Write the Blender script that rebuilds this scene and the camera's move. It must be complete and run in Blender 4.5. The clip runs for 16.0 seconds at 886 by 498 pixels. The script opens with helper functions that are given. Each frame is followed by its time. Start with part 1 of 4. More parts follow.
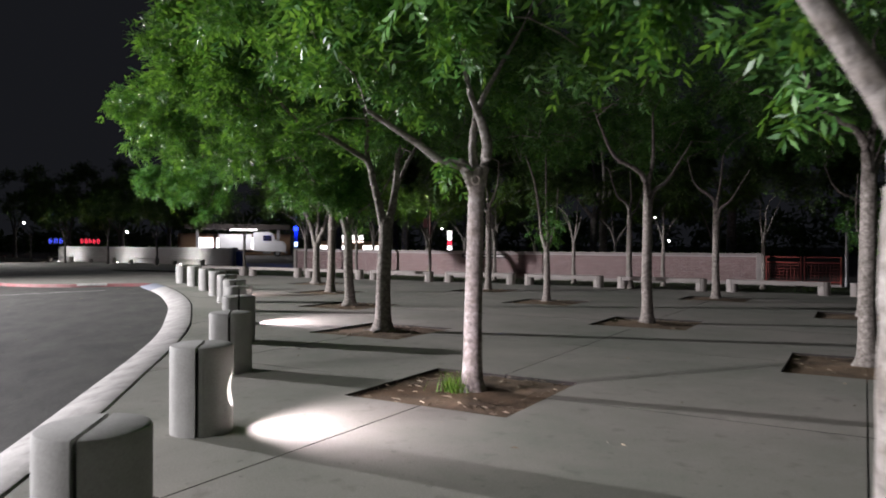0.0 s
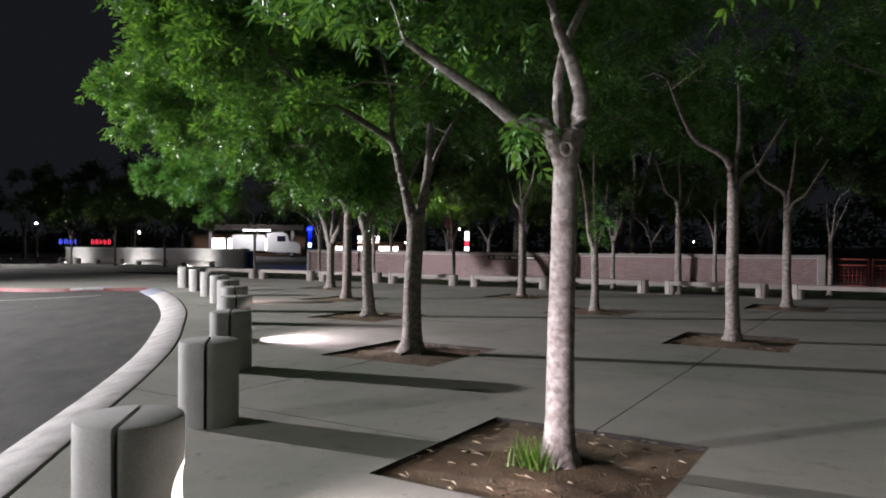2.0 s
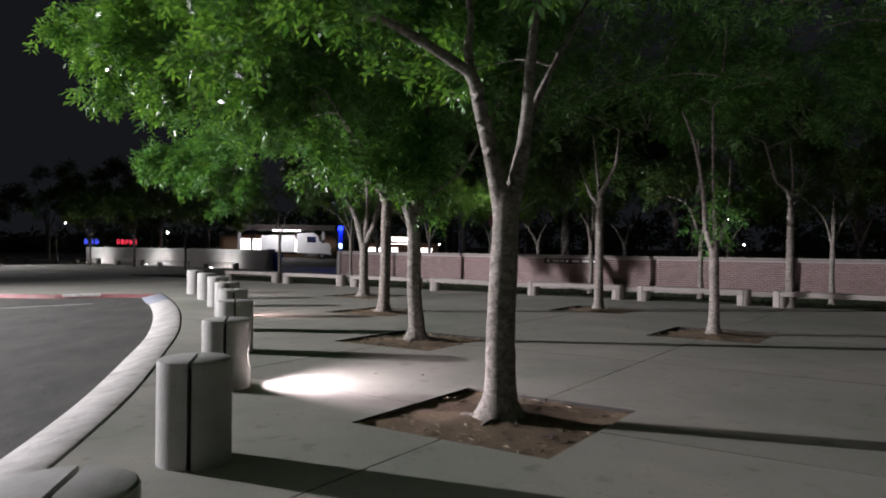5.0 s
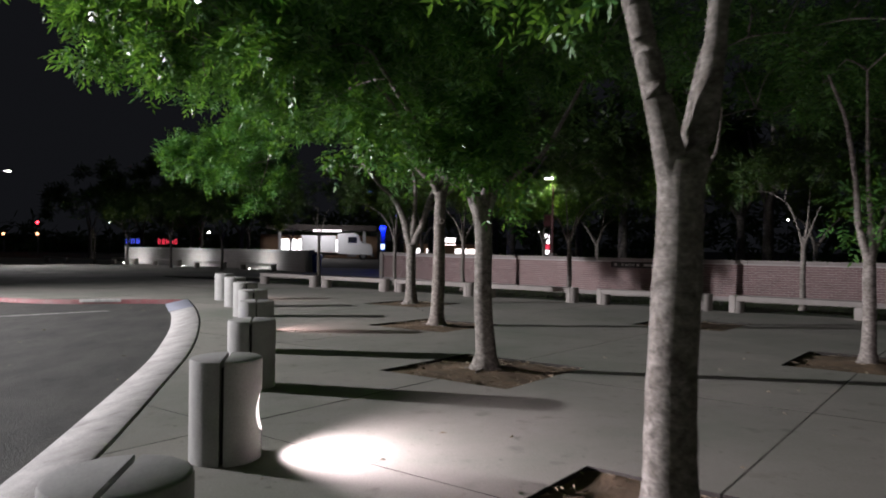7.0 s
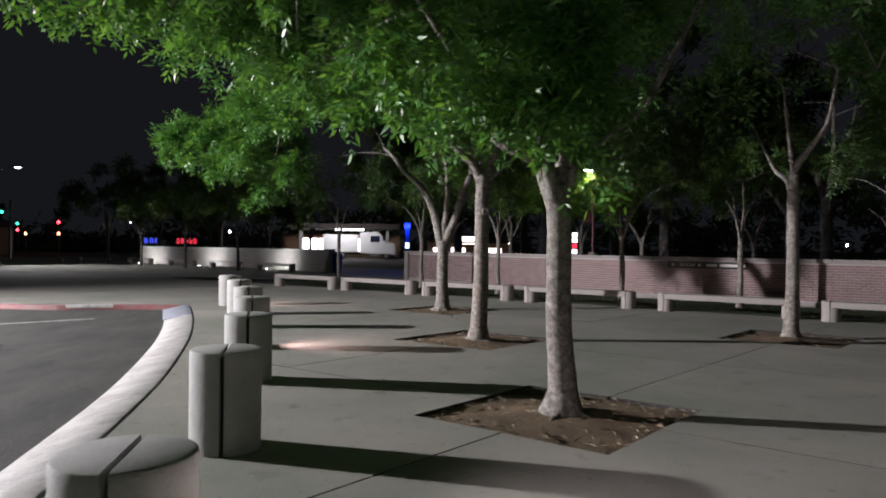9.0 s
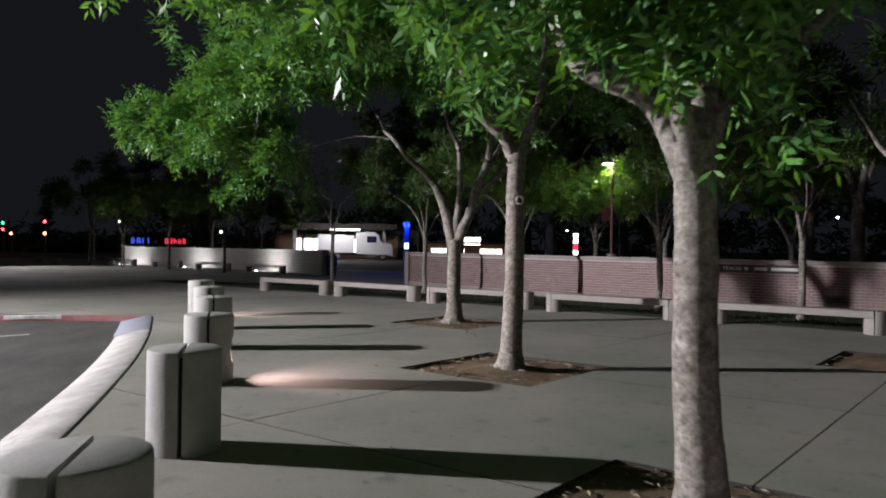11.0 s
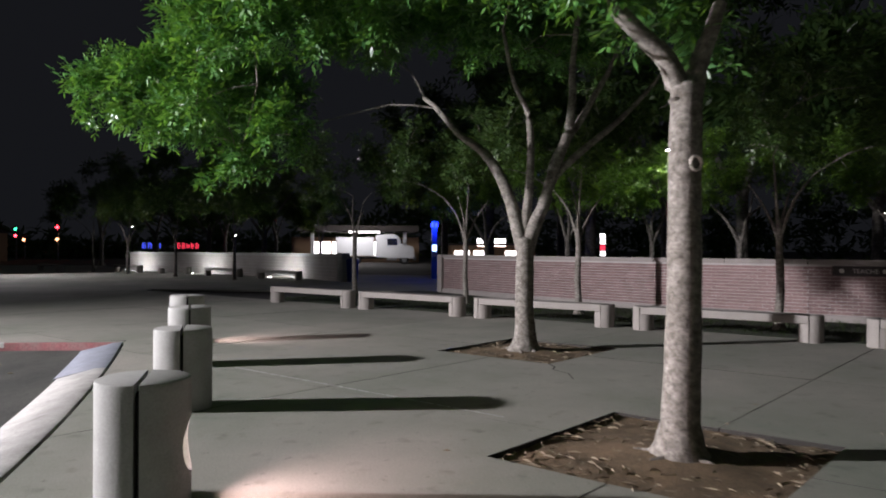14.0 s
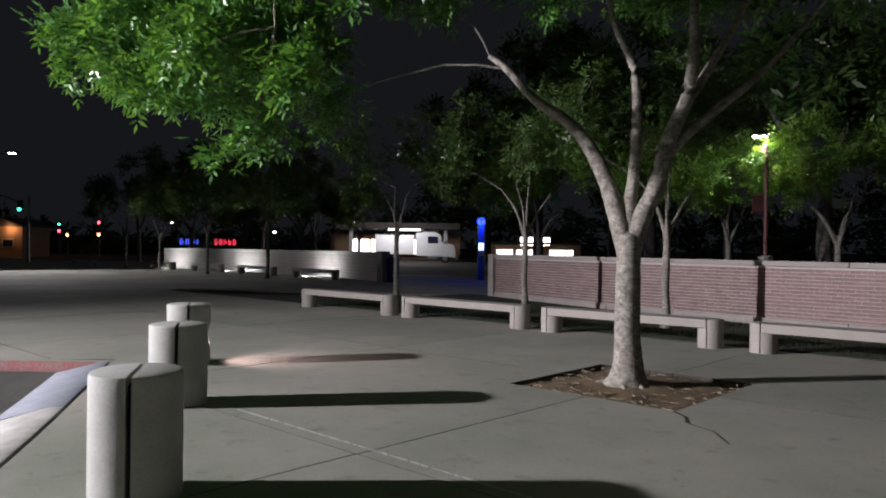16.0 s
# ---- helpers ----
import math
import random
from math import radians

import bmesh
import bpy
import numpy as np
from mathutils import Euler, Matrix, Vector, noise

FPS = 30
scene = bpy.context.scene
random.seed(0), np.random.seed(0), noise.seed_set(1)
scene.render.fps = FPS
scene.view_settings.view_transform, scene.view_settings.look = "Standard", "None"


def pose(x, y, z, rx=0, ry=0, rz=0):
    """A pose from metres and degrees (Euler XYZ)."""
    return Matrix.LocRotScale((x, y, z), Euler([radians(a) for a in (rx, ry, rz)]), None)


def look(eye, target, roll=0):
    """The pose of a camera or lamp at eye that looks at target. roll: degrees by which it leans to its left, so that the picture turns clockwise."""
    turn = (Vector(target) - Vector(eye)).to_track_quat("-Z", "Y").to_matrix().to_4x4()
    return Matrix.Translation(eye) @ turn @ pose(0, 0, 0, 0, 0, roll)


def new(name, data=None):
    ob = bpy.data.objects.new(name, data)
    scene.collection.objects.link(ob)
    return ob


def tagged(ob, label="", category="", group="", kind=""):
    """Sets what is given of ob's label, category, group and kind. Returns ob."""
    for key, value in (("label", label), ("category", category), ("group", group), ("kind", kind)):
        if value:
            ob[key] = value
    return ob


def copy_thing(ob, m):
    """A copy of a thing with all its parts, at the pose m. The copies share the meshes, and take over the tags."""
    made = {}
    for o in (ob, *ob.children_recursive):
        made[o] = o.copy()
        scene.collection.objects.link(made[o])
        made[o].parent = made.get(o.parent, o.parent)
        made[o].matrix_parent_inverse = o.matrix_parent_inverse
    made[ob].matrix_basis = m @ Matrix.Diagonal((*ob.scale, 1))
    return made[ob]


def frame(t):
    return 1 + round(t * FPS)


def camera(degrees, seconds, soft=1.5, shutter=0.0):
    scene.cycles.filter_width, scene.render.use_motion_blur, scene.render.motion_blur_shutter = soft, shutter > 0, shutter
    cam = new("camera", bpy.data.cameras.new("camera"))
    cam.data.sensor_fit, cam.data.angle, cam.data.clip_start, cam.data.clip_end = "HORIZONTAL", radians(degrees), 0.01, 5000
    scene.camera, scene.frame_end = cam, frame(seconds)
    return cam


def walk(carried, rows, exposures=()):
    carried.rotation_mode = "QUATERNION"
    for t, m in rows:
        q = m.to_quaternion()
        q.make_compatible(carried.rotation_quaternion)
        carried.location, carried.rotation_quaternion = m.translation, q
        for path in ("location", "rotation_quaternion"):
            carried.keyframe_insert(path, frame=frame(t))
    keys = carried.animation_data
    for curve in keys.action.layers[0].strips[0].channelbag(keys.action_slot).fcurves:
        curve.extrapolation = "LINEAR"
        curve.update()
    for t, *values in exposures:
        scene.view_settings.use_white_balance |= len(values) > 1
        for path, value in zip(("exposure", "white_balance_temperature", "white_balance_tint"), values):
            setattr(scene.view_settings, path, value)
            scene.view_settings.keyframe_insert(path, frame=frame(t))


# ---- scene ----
cam = camera(65.1, 16.0, 1.9, 0.5)
PATH = [
    (0, (1.021, -0.732, 1.687), (1.558, 1.194, 1.673), 0.3),
    (0.5, (1.095, 0.004, 1.673), (1.63, 1.931, 1.66), 0.2),
    (1, (1.154, 0.664, 1.686), (1.67, 2.597, 1.676), 0.3),
    (1.5, (1.238, 1.297, 1.683), (1.742, 3.232, 1.672), 0.2),
    (2, (1.296, 1.926, 1.685), (1.792, 3.863, 1.673), 0.3),
    (2.5, (1.37, 2.598, 1.666), (1.867, 4.535, 1.654), 0.3),
    (3, (1.411, 3.352, 1.656), (1.909, 5.289, 1.645), 0.4),
    (3.5, (1.482, 4.049, 1.655), (1.978, 5.986, 1.642), 0.4),
    (4, (1.525, 4.726, 1.649), (1.981, 6.673, 1.639), 0.5),
    (6.5, (1.674, 8.268, 1.635), (2.027, 10.237, 1.628), 0.7),
    (7, (1.661, 8.921, 1.656), (1.958, 10.899, 1.65), 0.8),
    (7.5, (1.682, 9.626, 1.619), (1.954, 11.607, 1.613), 0.5),
    (8, (1.709, 10.299, 1.622), (1.955, 12.284, 1.615), 0.6),
    (8.5, (1.745, 10.989, 1.62), (1.985, 12.975, 1.61), 0.5),
    (9, (1.714, 11.664, 1.598), (1.947, 13.65, 1.59), 0.7),
    (11.5, (1.711, 15.141, 1.563), (1.96, 17.125, 1.559), 0.7),
    (12, (1.686, 15.735, 1.544), (1.933, 17.72, 1.541), 0.3),
    (12.5, (1.661, 16.347, 1.571), (1.902, 18.332, 1.566), 0.2),
    (13, (1.542, 17.069, 1.583), (1.777, 19.055, 1.58), 0.4),
    (13.5, (1.513, 17.682, 1.597), (1.726, 19.671, 1.597), 0.2),
    (14, (1.421, 18.358, 1.553), (1.616, 20.348, 1.554), 0.2),
    (14.5, (1.406, 18.993, 1.578), (1.552, 20.987, 1.576), 0.9),
    (15, (1.372, 19.585, 1.554), (1.468, 21.582, 1.551), 0.7),
    (15.5, (1.336, 20.301, 1.57), (1.42, 22.3, 1.565), 0.8),
    (16, (1.247, 21.02, 1.553), (1.332, 23.018, 1.549), 0.7),
]
EXPOSURES = [(0, 0.25), (2, 0.27), (4, 0.3), (6.5, -0.2), (7, -0.22), (8, -0.08), (9, 0.12), (11.5, 0.1), (13, 0.1), (16, 0.12)]
walk(cam, [(t, look(eye, target, roll)) for t, eye, target, roll in PATH], EXPOSURES)

# ---- world and large lights ----
world = bpy.data.worlds.new("night_sky")
scene.world = world
world.use_nodes = True
world.node_tree.nodes["Background"].inputs[0].default_value = (0.72, 0.76, 0.95, 1)
world.node_tree.nodes["Background"].inputs[1].default_value = 0.0096


def lamp(name, kind, place, watts, colour=(1, 1, 1), radius=0.2, target=None, cone=90, blend=0.5):
    data = bpy.data.lights.new(name, kind)
    data.energy, data.color = watts, colour
    data.shadow_soft_size = radius
    ob = new(name, data)
    if kind == "SPOT":
        data.spot_size, data.spot_blend = radians(cone), blend
        ob.matrix_world = look(place, target)
    else:
        ob.matrix_world = Matrix.Translation(place)
    return ob


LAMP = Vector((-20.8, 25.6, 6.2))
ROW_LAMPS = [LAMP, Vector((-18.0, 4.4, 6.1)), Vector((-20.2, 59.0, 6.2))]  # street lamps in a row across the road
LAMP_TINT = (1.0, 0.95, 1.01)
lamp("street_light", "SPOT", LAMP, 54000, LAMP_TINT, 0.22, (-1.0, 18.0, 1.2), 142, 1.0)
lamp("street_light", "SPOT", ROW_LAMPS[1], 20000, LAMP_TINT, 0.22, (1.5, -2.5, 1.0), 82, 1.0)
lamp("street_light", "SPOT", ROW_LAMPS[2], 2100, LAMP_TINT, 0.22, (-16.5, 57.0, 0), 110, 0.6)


# ---- materials ----
def material(name, colour, rough=0.8, fine=60.0, coarse=1.2, vary=0.25, bump=0.3, metal=0.0, second=None, random_amount=0.0, stretch=(1, 1, 1), blots=0.0):
    """A plain surface with fine grain, coarse stains and relief; second is the colour of the stains."""
    m = bpy.data.materials.new(name)
    m.use_nodes = True
    nodes, links = m.node_tree.nodes, m.node_tree.links
    bsdf = nodes["Principled BSDF"]
    bsdf.inputs["Roughness"].default_value = rough
    bsdf.inputs["Metallic"].default_value = metal
    coord = nodes.new("ShaderNodeTexCoord")
    mapping = nodes.new("ShaderNodeMapping")
    mapping.inputs["Scale"].default_value = stretch
    links.new(coord.outputs["Object"], mapping.inputs[0])

    def noise_node(scale, detail, roughness=0.6):
        n = nodes.new("ShaderNodeTexNoise")
        n.inputs["Scale"].default_value, n.inputs["Detail"].default_value, n.inputs["Roughness"].default_value = scale, detail, roughness
        links.new(mapping.outputs[0], n.inputs["Vector"])
        return n
    small, large = noise_node(fine, 4), noise_node(coarse, 5, 0.65)
    ramp = nodes.new("ShaderNodeValToRGB")
    ramp.color_ramp.elements[0].position, ramp.color_ramp.elements[1].position = 0.32, 0.68
    other = second or tuple(c * (1 - vary) for c in colour)
    ramp.color_ramp.elements[0].color = (*other, 1)
    ramp.color_ramp.elements[1].color = (*colour, 1)
    links.new(large.outputs[0], ramp.inputs[0])
    mix = nodes.new("ShaderNodeMix")
    mix.data_type, mix.blend_type = "RGBA", "MULTIPLY"
    mix.inputs[0].default_value = 1.0
    tone = nodes.new("ShaderNodeMapRange")
    tone.inputs[1].default_value, tone.inputs[2].default_value = 0.25, 0.75
    tone.inputs[3].default_value, tone.inputs[4].default_value = 1 - vary, 1 + vary * 0.5
    links.new(small.outputs[0], tone.inputs[0])
    links.new(ramp.outputs[0], mix.inputs["A"])
    links.new(tone.outputs[0], mix.inputs["B"])
    result = mix.outputs["Result"]
    if blots:
        for scale, low, high in ((3.4, 0.60, 0.74), (11.0, 0.64, 0.72)):
            patch = noise_node(scale, 3, 0.55)
            fade = nodes.new("ShaderNodeMapRange")
            fade.inputs[1].default_value, fade.inputs[2].default_value = low, high
            fade.inputs[3].default_value, fade.inputs[4].default_value = 1.0, 1 - blots
            links.new(patch.outputs[0], fade.inputs[0])
            stain = nodes.new("ShaderNodeMix")
            stain.data_type, stain.blend_type = "RGBA", "MULTIPLY"
            stain.inputs[0].default_value = 1.0
            links.new(result, stain.inputs["A"])
            links.new(fade.outputs[0], stain.inputs["B"])
            result = stain.outputs["Result"]
    if random_amount:
        info = nodes.new("ShaderNodeObjectInfo")
        island = nodes.new("ShaderNodeNewGeometry")
        add = nodes.new("ShaderNodeMath")
        add.operation = "ADD"
        links.new(info.outputs["Random"], add.inputs[0])
        links.new(island.outputs["Random Per Island"], add.inputs[1])
        span = nodes.new("ShaderNodeMapRange")
        span.inputs[1].default_value, span.inputs[2].default_value = 0.0, 2.0
        span.inputs[3].default_value, span.inputs[4].default_value = 1 - random_amount, 1 + random_amount
        links.new(add.outputs[0], span.inputs[0])
        again = nodes.new("ShaderNodeMix")
        again.data_type, again.blend_type = "RGBA", "MULTIPLY"
        again.inputs[0].default_value = 1.0
        links.new(result, again.inputs["A"])
        links.new(span.outputs[0], again.inputs["B"])
        result = again.outputs["Result"]
    links.new(result, bsdf.inputs["Base Color"])
    if bump:
        relief = nodes.new("ShaderNodeBump")
        relief.inputs["Strength"].default_value, relief.inputs["Distance"].default_value = bump, 0.01
        links.new(small.outputs[0], relief.inputs["Height"])
        links.new(relief.outputs[0], bsdf.inputs["Normal"])
    return m


def glow(name, colour, strength):
    m = bpy.data.materials.new(name)
    m.use_nodes = True
    bsdf = m.node_tree.nodes["Principled BSDF"]
    bsdf.inputs["Base Color"].default_value = (*colour, 1)
    bsdf.inputs["Emission Color"].default_value = (*colour, 1)
    bsdf.inputs["Emission Strength"].default_value = strength
    return m


def leaf_material(name, low, high):
    m = bpy.data.materials.new(name)
    m.use_nodes = True
    nodes, links = m.node_tree.nodes, m.node_tree.links
    bsdf = nodes["Principled BSDF"]
    bsdf.inputs["Roughness"].default_value = 0.38
    bsdf.inputs["Specular IOR Level"].default_value = 0.45
    geo = nodes.new("ShaderNodeNewGeometry")
    ramp = nodes.new("ShaderNodeValToRGB")
    ramp.color_ramp.elements[0].color, ramp.color_ramp.elements[1].color = (*low, 1), (*high, 1)
    links.new(geo.outputs["Random Per Island"], ramp.inputs[0])
    links.new(ramp.outputs[0], bsdf.inputs["Base Color"])
    thin = nodes.new("ShaderNodeBsdfTranslucent")
    warm = nodes.new("ShaderNodeMix")
    warm.data_type, warm.blend_type = "RGBA", "MULTIPLY"
    warm.inputs[0].default_value = 1.0
    warm.inputs["B"].default_value = (1.5, 1.2, 0.55, 1)
    links.new(ramp.outputs[0], warm.inputs["A"])
    links.new(warm.outputs["Result"], thin.inputs[0])
    mix = nodes.new("ShaderNodeMixShader")
    mix.inputs[0].default_value = 0.35
    links.new(bsdf.outputs[0], mix.inputs[1])
    links.new(thin.outputs[0], mix.inputs[2])
    links.new(mix.outputs[0], nodes["Material Output"].inputs[0])
    return m


CONCRETE_WALK = material("paving_concrete", (0.335, 0.316, 0.278), 0.85, 60, 0.33, 0.24, 0.4, second=(0.20, 0.218, 0.176), random_amount=0.08, blots=0.3)
# dark joint filler, also the painted shade on the slabs' sides
JOINT_AND_SHADE = material("joint_filler", (0.05, 0.045, 0.04), 0.95, 40, 2, 0.3, 0.3)
CONCRETE_KERB = material("kerb_concrete", (0.50, 0.49, 0.465), 0.85, 50, 2.6, 0.25, 0.35, second=(0.30, 0.29, 0.27), blots=0.3)
CONCRETE_CAST = material("cast_concrete", (0.42, 0.42, 0.40), 0.8, 70, 2.5, 0.16, 0.3, second=(0.33, 0.33, 0.31), random_amount=0.06)
CONCRETE_BENCH = material("bench_concrete", (0.34, 0.315, 0.29), 0.8, 60, 2.0, 0.18, 0.3)
ASPHALT = material("asphalt", (0.088, 0.088, 0.077), 0.85, 38, 1.1, 0.55, 0.9, second=(0.04, 0.042, 0.037), stretch=(1.6, 0.6, 1), blots=0.4)
EARTH = material("bare_earth", (0.215, 0.145, 0.082), 0.95, 45, 2.2, 0.45, 1.0, second=(0.09, 0.066, 0.036))
GRASS_SOIL = material("lawn_soil", (0.022, 0.032, 0.013), 0.95, 50, 1.5, 0.4, 0.8, second=(0.014, 0.018, 0.009))
GRASS = leaf_material("grass_blades", (0.015, 0.032, 0.008), (0.04, 0.07, 0.018))
RED_PAINT = material("red_kerb_paint", (0.30, 0.055, 0.065), 0.6, 25, 2.0, 0.4, 0.4, second=(0.26, 0.17, 0.16))
BLUE_PAINT = material("blue_grey_kerb_paint", (0.26, 0.28, 0.33), 0.7, 40, 3.0, 0.3, 0.3)
WHITE_PAINT = material("road_line_paint", (0.7, 0.69, 0.66), 0.8, 60, 4.0, 0.5, 0.2)
BARK = material("grey_bark", (0.36, 0.335, 0.30), 0.9, 26, 9.0, 0.6, 1.0, second=(0.12, 0.105, 0.085), stretch=(1, 1, 1.25))
BARK_PALE = material("pale_bark", (0.44, 0.41, 0.385), 0.9, 18, 6.0, 0.6, 1.0, second=(0.19, 0.165, 0.14), stretch=(1, 1, 1.2))
SCAR = material("pale_scar_wood", (0.62, 0.58, 0.52), 0.85, 40, 8.0, 0.25, 0.4)
LEAF = leaf_material("ash_leaf", (0.038, 0.13, 0.034), (0.14, 0.34, 0.075))
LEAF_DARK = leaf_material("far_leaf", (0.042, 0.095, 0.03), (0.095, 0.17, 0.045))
LEAF_YELLOW = leaf_material("yellow_green_leaf", (0.08, 0.17, 0.03), (0.17, 0.32, 0.05))
LITTER = material("dry_leaf", (0.33, 0.275, 0.185), 0.9, 30, 5.0, 0.3, 0.2, random_amount=0.35)
BRICK = material("red_brick", (0.275, 0.185, 0.178), 0.9, 60, 3.0, 0.25, 0.4, second=(0.205, 0.135, 0.13), random_amount=0.28)
MORTAR = material("brick_mortar", (0.56, 0.52, 0.50), 0.95, 70, 3.0, 0.2, 0.4)
COPING = material("wall_concrete", (0.36, 0.33, 0.31), 0.85, 60, 2.0, 0.2, 0.3)
STEEL_RED = material("rust_red_steel", (0.30, 0.06, 0.045), 0.5, 50, 4.0, 0.25, 0.15, metal=0.2)
STEEL_DARK = material("dark_steel", (0.05, 0.05, 0.055), 0.45, 50, 4.0, 0.25, 0.1, metal=0.7)
STEEL_GREY = material("galvanised_steel", (0.38, 0.38, 0.39), 0.45, 50, 4.0, 0.25, 0.1, metal=0.7)
STEEL_MAROON = material("maroon_steel", (0.13, 0.05, 0.05), 0.55, 50, 4.0, 0.25, 0.15, metal=0.2)
BLUE_METAL = material("blue_enamel", (0.03, 0.13, 0.62), 0.4, 50, 3.0, 0.15, 0.05)
DARK_SIGN = material("dark_bronze_plate", (0.035, 0.03, 0.028), 0.5, 50, 3.0, 0.2, 0.1, metal=0.3)
LETTERING = material("pale_letters", (0.7, 0.68, 0.64), 0.5, 50, 3.0, 0.1, 0.05)
TRUCK_WHITE = material("white_truck_paint", (0.75, 0.76, 0.78), 0.35, 30, 2.0, 0.08, 0.05)
GLASS_DARK = material("dark_glass", (0.02, 0.022, 0.025), 0.08, 30, 2.0, 0.1, 0.0)
RUBBER = material("tyre_rubber", (0.025, 0.025, 0.025), 0.85, 50, 3.0, 0.2, 0.3)
STUCCO = material("tan_stucco", (0.42, 0.27, 0.17), 0.9, 50, 1.5, 0.2, 0.4)
ROOFING = material("dark_roofing", (0.07, 0.06, 0.055), 0.9, 40, 1.5, 0.25, 0.4)
BIN_BLUE = material("blue_plastic", (0.02, 0.06, 0.35), 0.5, 50, 3.0, 0.15, 0.1)
GLOW_NICHE = glow("lamp_lens_white", (1.0, 0.93, 0.86), 14)
GLOW_NICHE_DIM = glow("lamp_lens_dim", (1.0, 0.86, 0.78), 5)
GLOW_WHITE = glow("lit_white_panel", (1.0, 0.94, 0.97), 3.2)
GLOW_LAMP = glow("street_lamp_lens", (1.0, 0.97, 0.92), 30)
GLOW_BLUE = glow("blue_beacon", (0.012, 0.02, 1.0), 9)
GLOW_BLUE_SIGN = glow("blue_letters_light", (0.08, 0.12, 1.0), 1.1)
GLOW_RED_SIGN = glow("red_letters_light", (1.0, 0.05, 0.10), 1.2)
GLOW_RED = glow("red_signal", (1.0, 0.03, 0.05), 14)
GLOW_GREEN = glow("green_signal", (0.05, 0.9, 0.4), 4)
GLOW_WARM = glow("warm_signal", (1.0, 0.45, 0.22), 5)
GLOW_PALE_BLUE = glow("pale_blue_panel", (0.5, 0.65, 1.0), 3)


# ---- building helpers ----
def mesh_object(name, verts, faces, mat, smooth=False):
    me = bpy.data.meshes.new(name)
    me.from_pydata([tuple(v) for v in verts], [], faces)
    me.materials.append(mat)
    if smooth:
        me.polygons.foreach_set("use_smooth", [True] * len(me.polygons))
    me.update()
    return new(name, me)


def link_bmesh(name, bm, mat, smooth=False):
    bmesh.ops.recalc_face_normals(bm, faces=bm.faces[:])
    me = bpy.data.meshes.new(name)
    bm.to_mesh(me)
    bm.free()
    me.materials.append(mat)
    if smooth:
        me.polygons.foreach_set("use_smooth", [True] * len(me.polygons))
        me.set_sharp_from_angle(angle=radians(40))
    return new(name, me)


def part(name, bm, mat, parent, label="", smooth=False):
    ob = link_bmesh(name, bm, mat, smooth)
    ob.parent = parent
    return tagged(ob, label) if label else ob


def thing(name, place, label, category, group="", turn=0.0):
    ob = new(name)
    ob.empty_display_size = 0.1
    ob.matrix_basis = pose(*place, 0, 0, turn)
    return tagged(ob, label, category, group)


def box(size, centre=(0, 0, 0), bevel=0.0, turn=0.0, bm=None):
    bm = bm or bmesh.new()
    made = bmesh.ops.create_cube(bm, size=1, matrix=pose(*centre, 0, 0, turn) @ Matrix.Diagonal((*size, 1)))
    if bevel:
        edges = list({e for v in made["verts"] for e in v.link_edges})
        bmesh.ops.bevel(bm, geom=edges, offset=bevel, segments=2, affect="EDGES", profile=0.5)
    return bm


def tube(points, radii, sides=8, bm=None, cap=True):
    """A round bar along points."""
    bm = bm or bmesh.new()
    pts = [Vector(p) for p in points]
    rings = []
    for i, p in enumerate(pts):
        way = (pts[min(i + 1, len(pts) - 1)] - pts[max(i - 1, 0)]).normalized()
        side = way.orthogonal() if abs(way.z) > 0.97 else way.cross(Vector((0, 0, 1)))
        if abs(way.z) > 0.97:
            side = Vector((1, 0, 0)) - way * way.x
        side.normalize()
        up = side.cross(way).normalized()
        r = radii[i] if isinstance(radii, (list, tuple)) else radii
        rings.append([bm.verts.new(p + (side * math.cos(a) + up * math.sin(a)) * r) for a in (2 * math.pi * k / sides for k in range(sides))])
    for a, b in zip(rings, rings[1:]):
        for k in range(sides):
            bm.faces.new((a[k], a[(k + 1) % sides], b[(k + 1) % sides], b[k]))
    if cap:
        bm.faces.new(rings[0][::-1])
        bm.faces.new(rings[-1])
    return bm


def prism(outline, z0, z1, bevel=0.0, bm=None):
    """An upright solid over a plan outline."""
    bm = bm or bmesh.new()
    low = [bm.verts.new((x, y, z0)) for x, y in outline]
    high = [bm.verts.new((x, y, z1)) for x, y in outline]
    n = len(outline)
    bm.faces.new(low[::-1])
    top = bm.faces.new(high)
    for k in range(n):
        bm.faces.new((low[k], low[(k + 1) % n], high[(k + 1) % n], high[k]))
    if bevel:
        bmesh.ops.bevel(bm, geom=list(top.edges), offset=bevel, segments=2, affect="EDGES", profile=0.5)
    return bm


def smooth_line(points, steps=6):
    """A curve through points, of any dimension."""
    p = [np.array(q, float) for q in points]
    p = [2 * p[0] - p[1], *p, 2 * p[-1] - p[-2]]
    out = []
    for i in range(1, len(p) - 2):
        for s in range(steps):
            t = s / steps
            a, b, c, d = p[i - 1:i + 3]
            out.append(0.5 * (2 * b + (c - a) * t + (2 * a - 5 * b + 4 * c - d) * t * t + (3 * b - a - 3 * c + d) * t ** 3))
    out.append(p[-2])
    return out


# ---- ground, road, kerb ----
# the lattice of trees and of the diagonal joints between the slabs
COLUMN_X = [3.24, 3.49, 3.53, 3.66, 3.68, 3.82]  # the front row, from the tree before the first to the last
ROW_Y = [1.30, 7.0, 12.62, 18.22, 23.48, 28.97]


def site(i, j):
    """The tree place in column i and row j."""
    k = min(max(j + 1, 0), 5)
    return COLUMN_X[k] + 5.82 * i, ROW_Y[k] + 5.6 * (j + 1 - k) - 0.02 * i


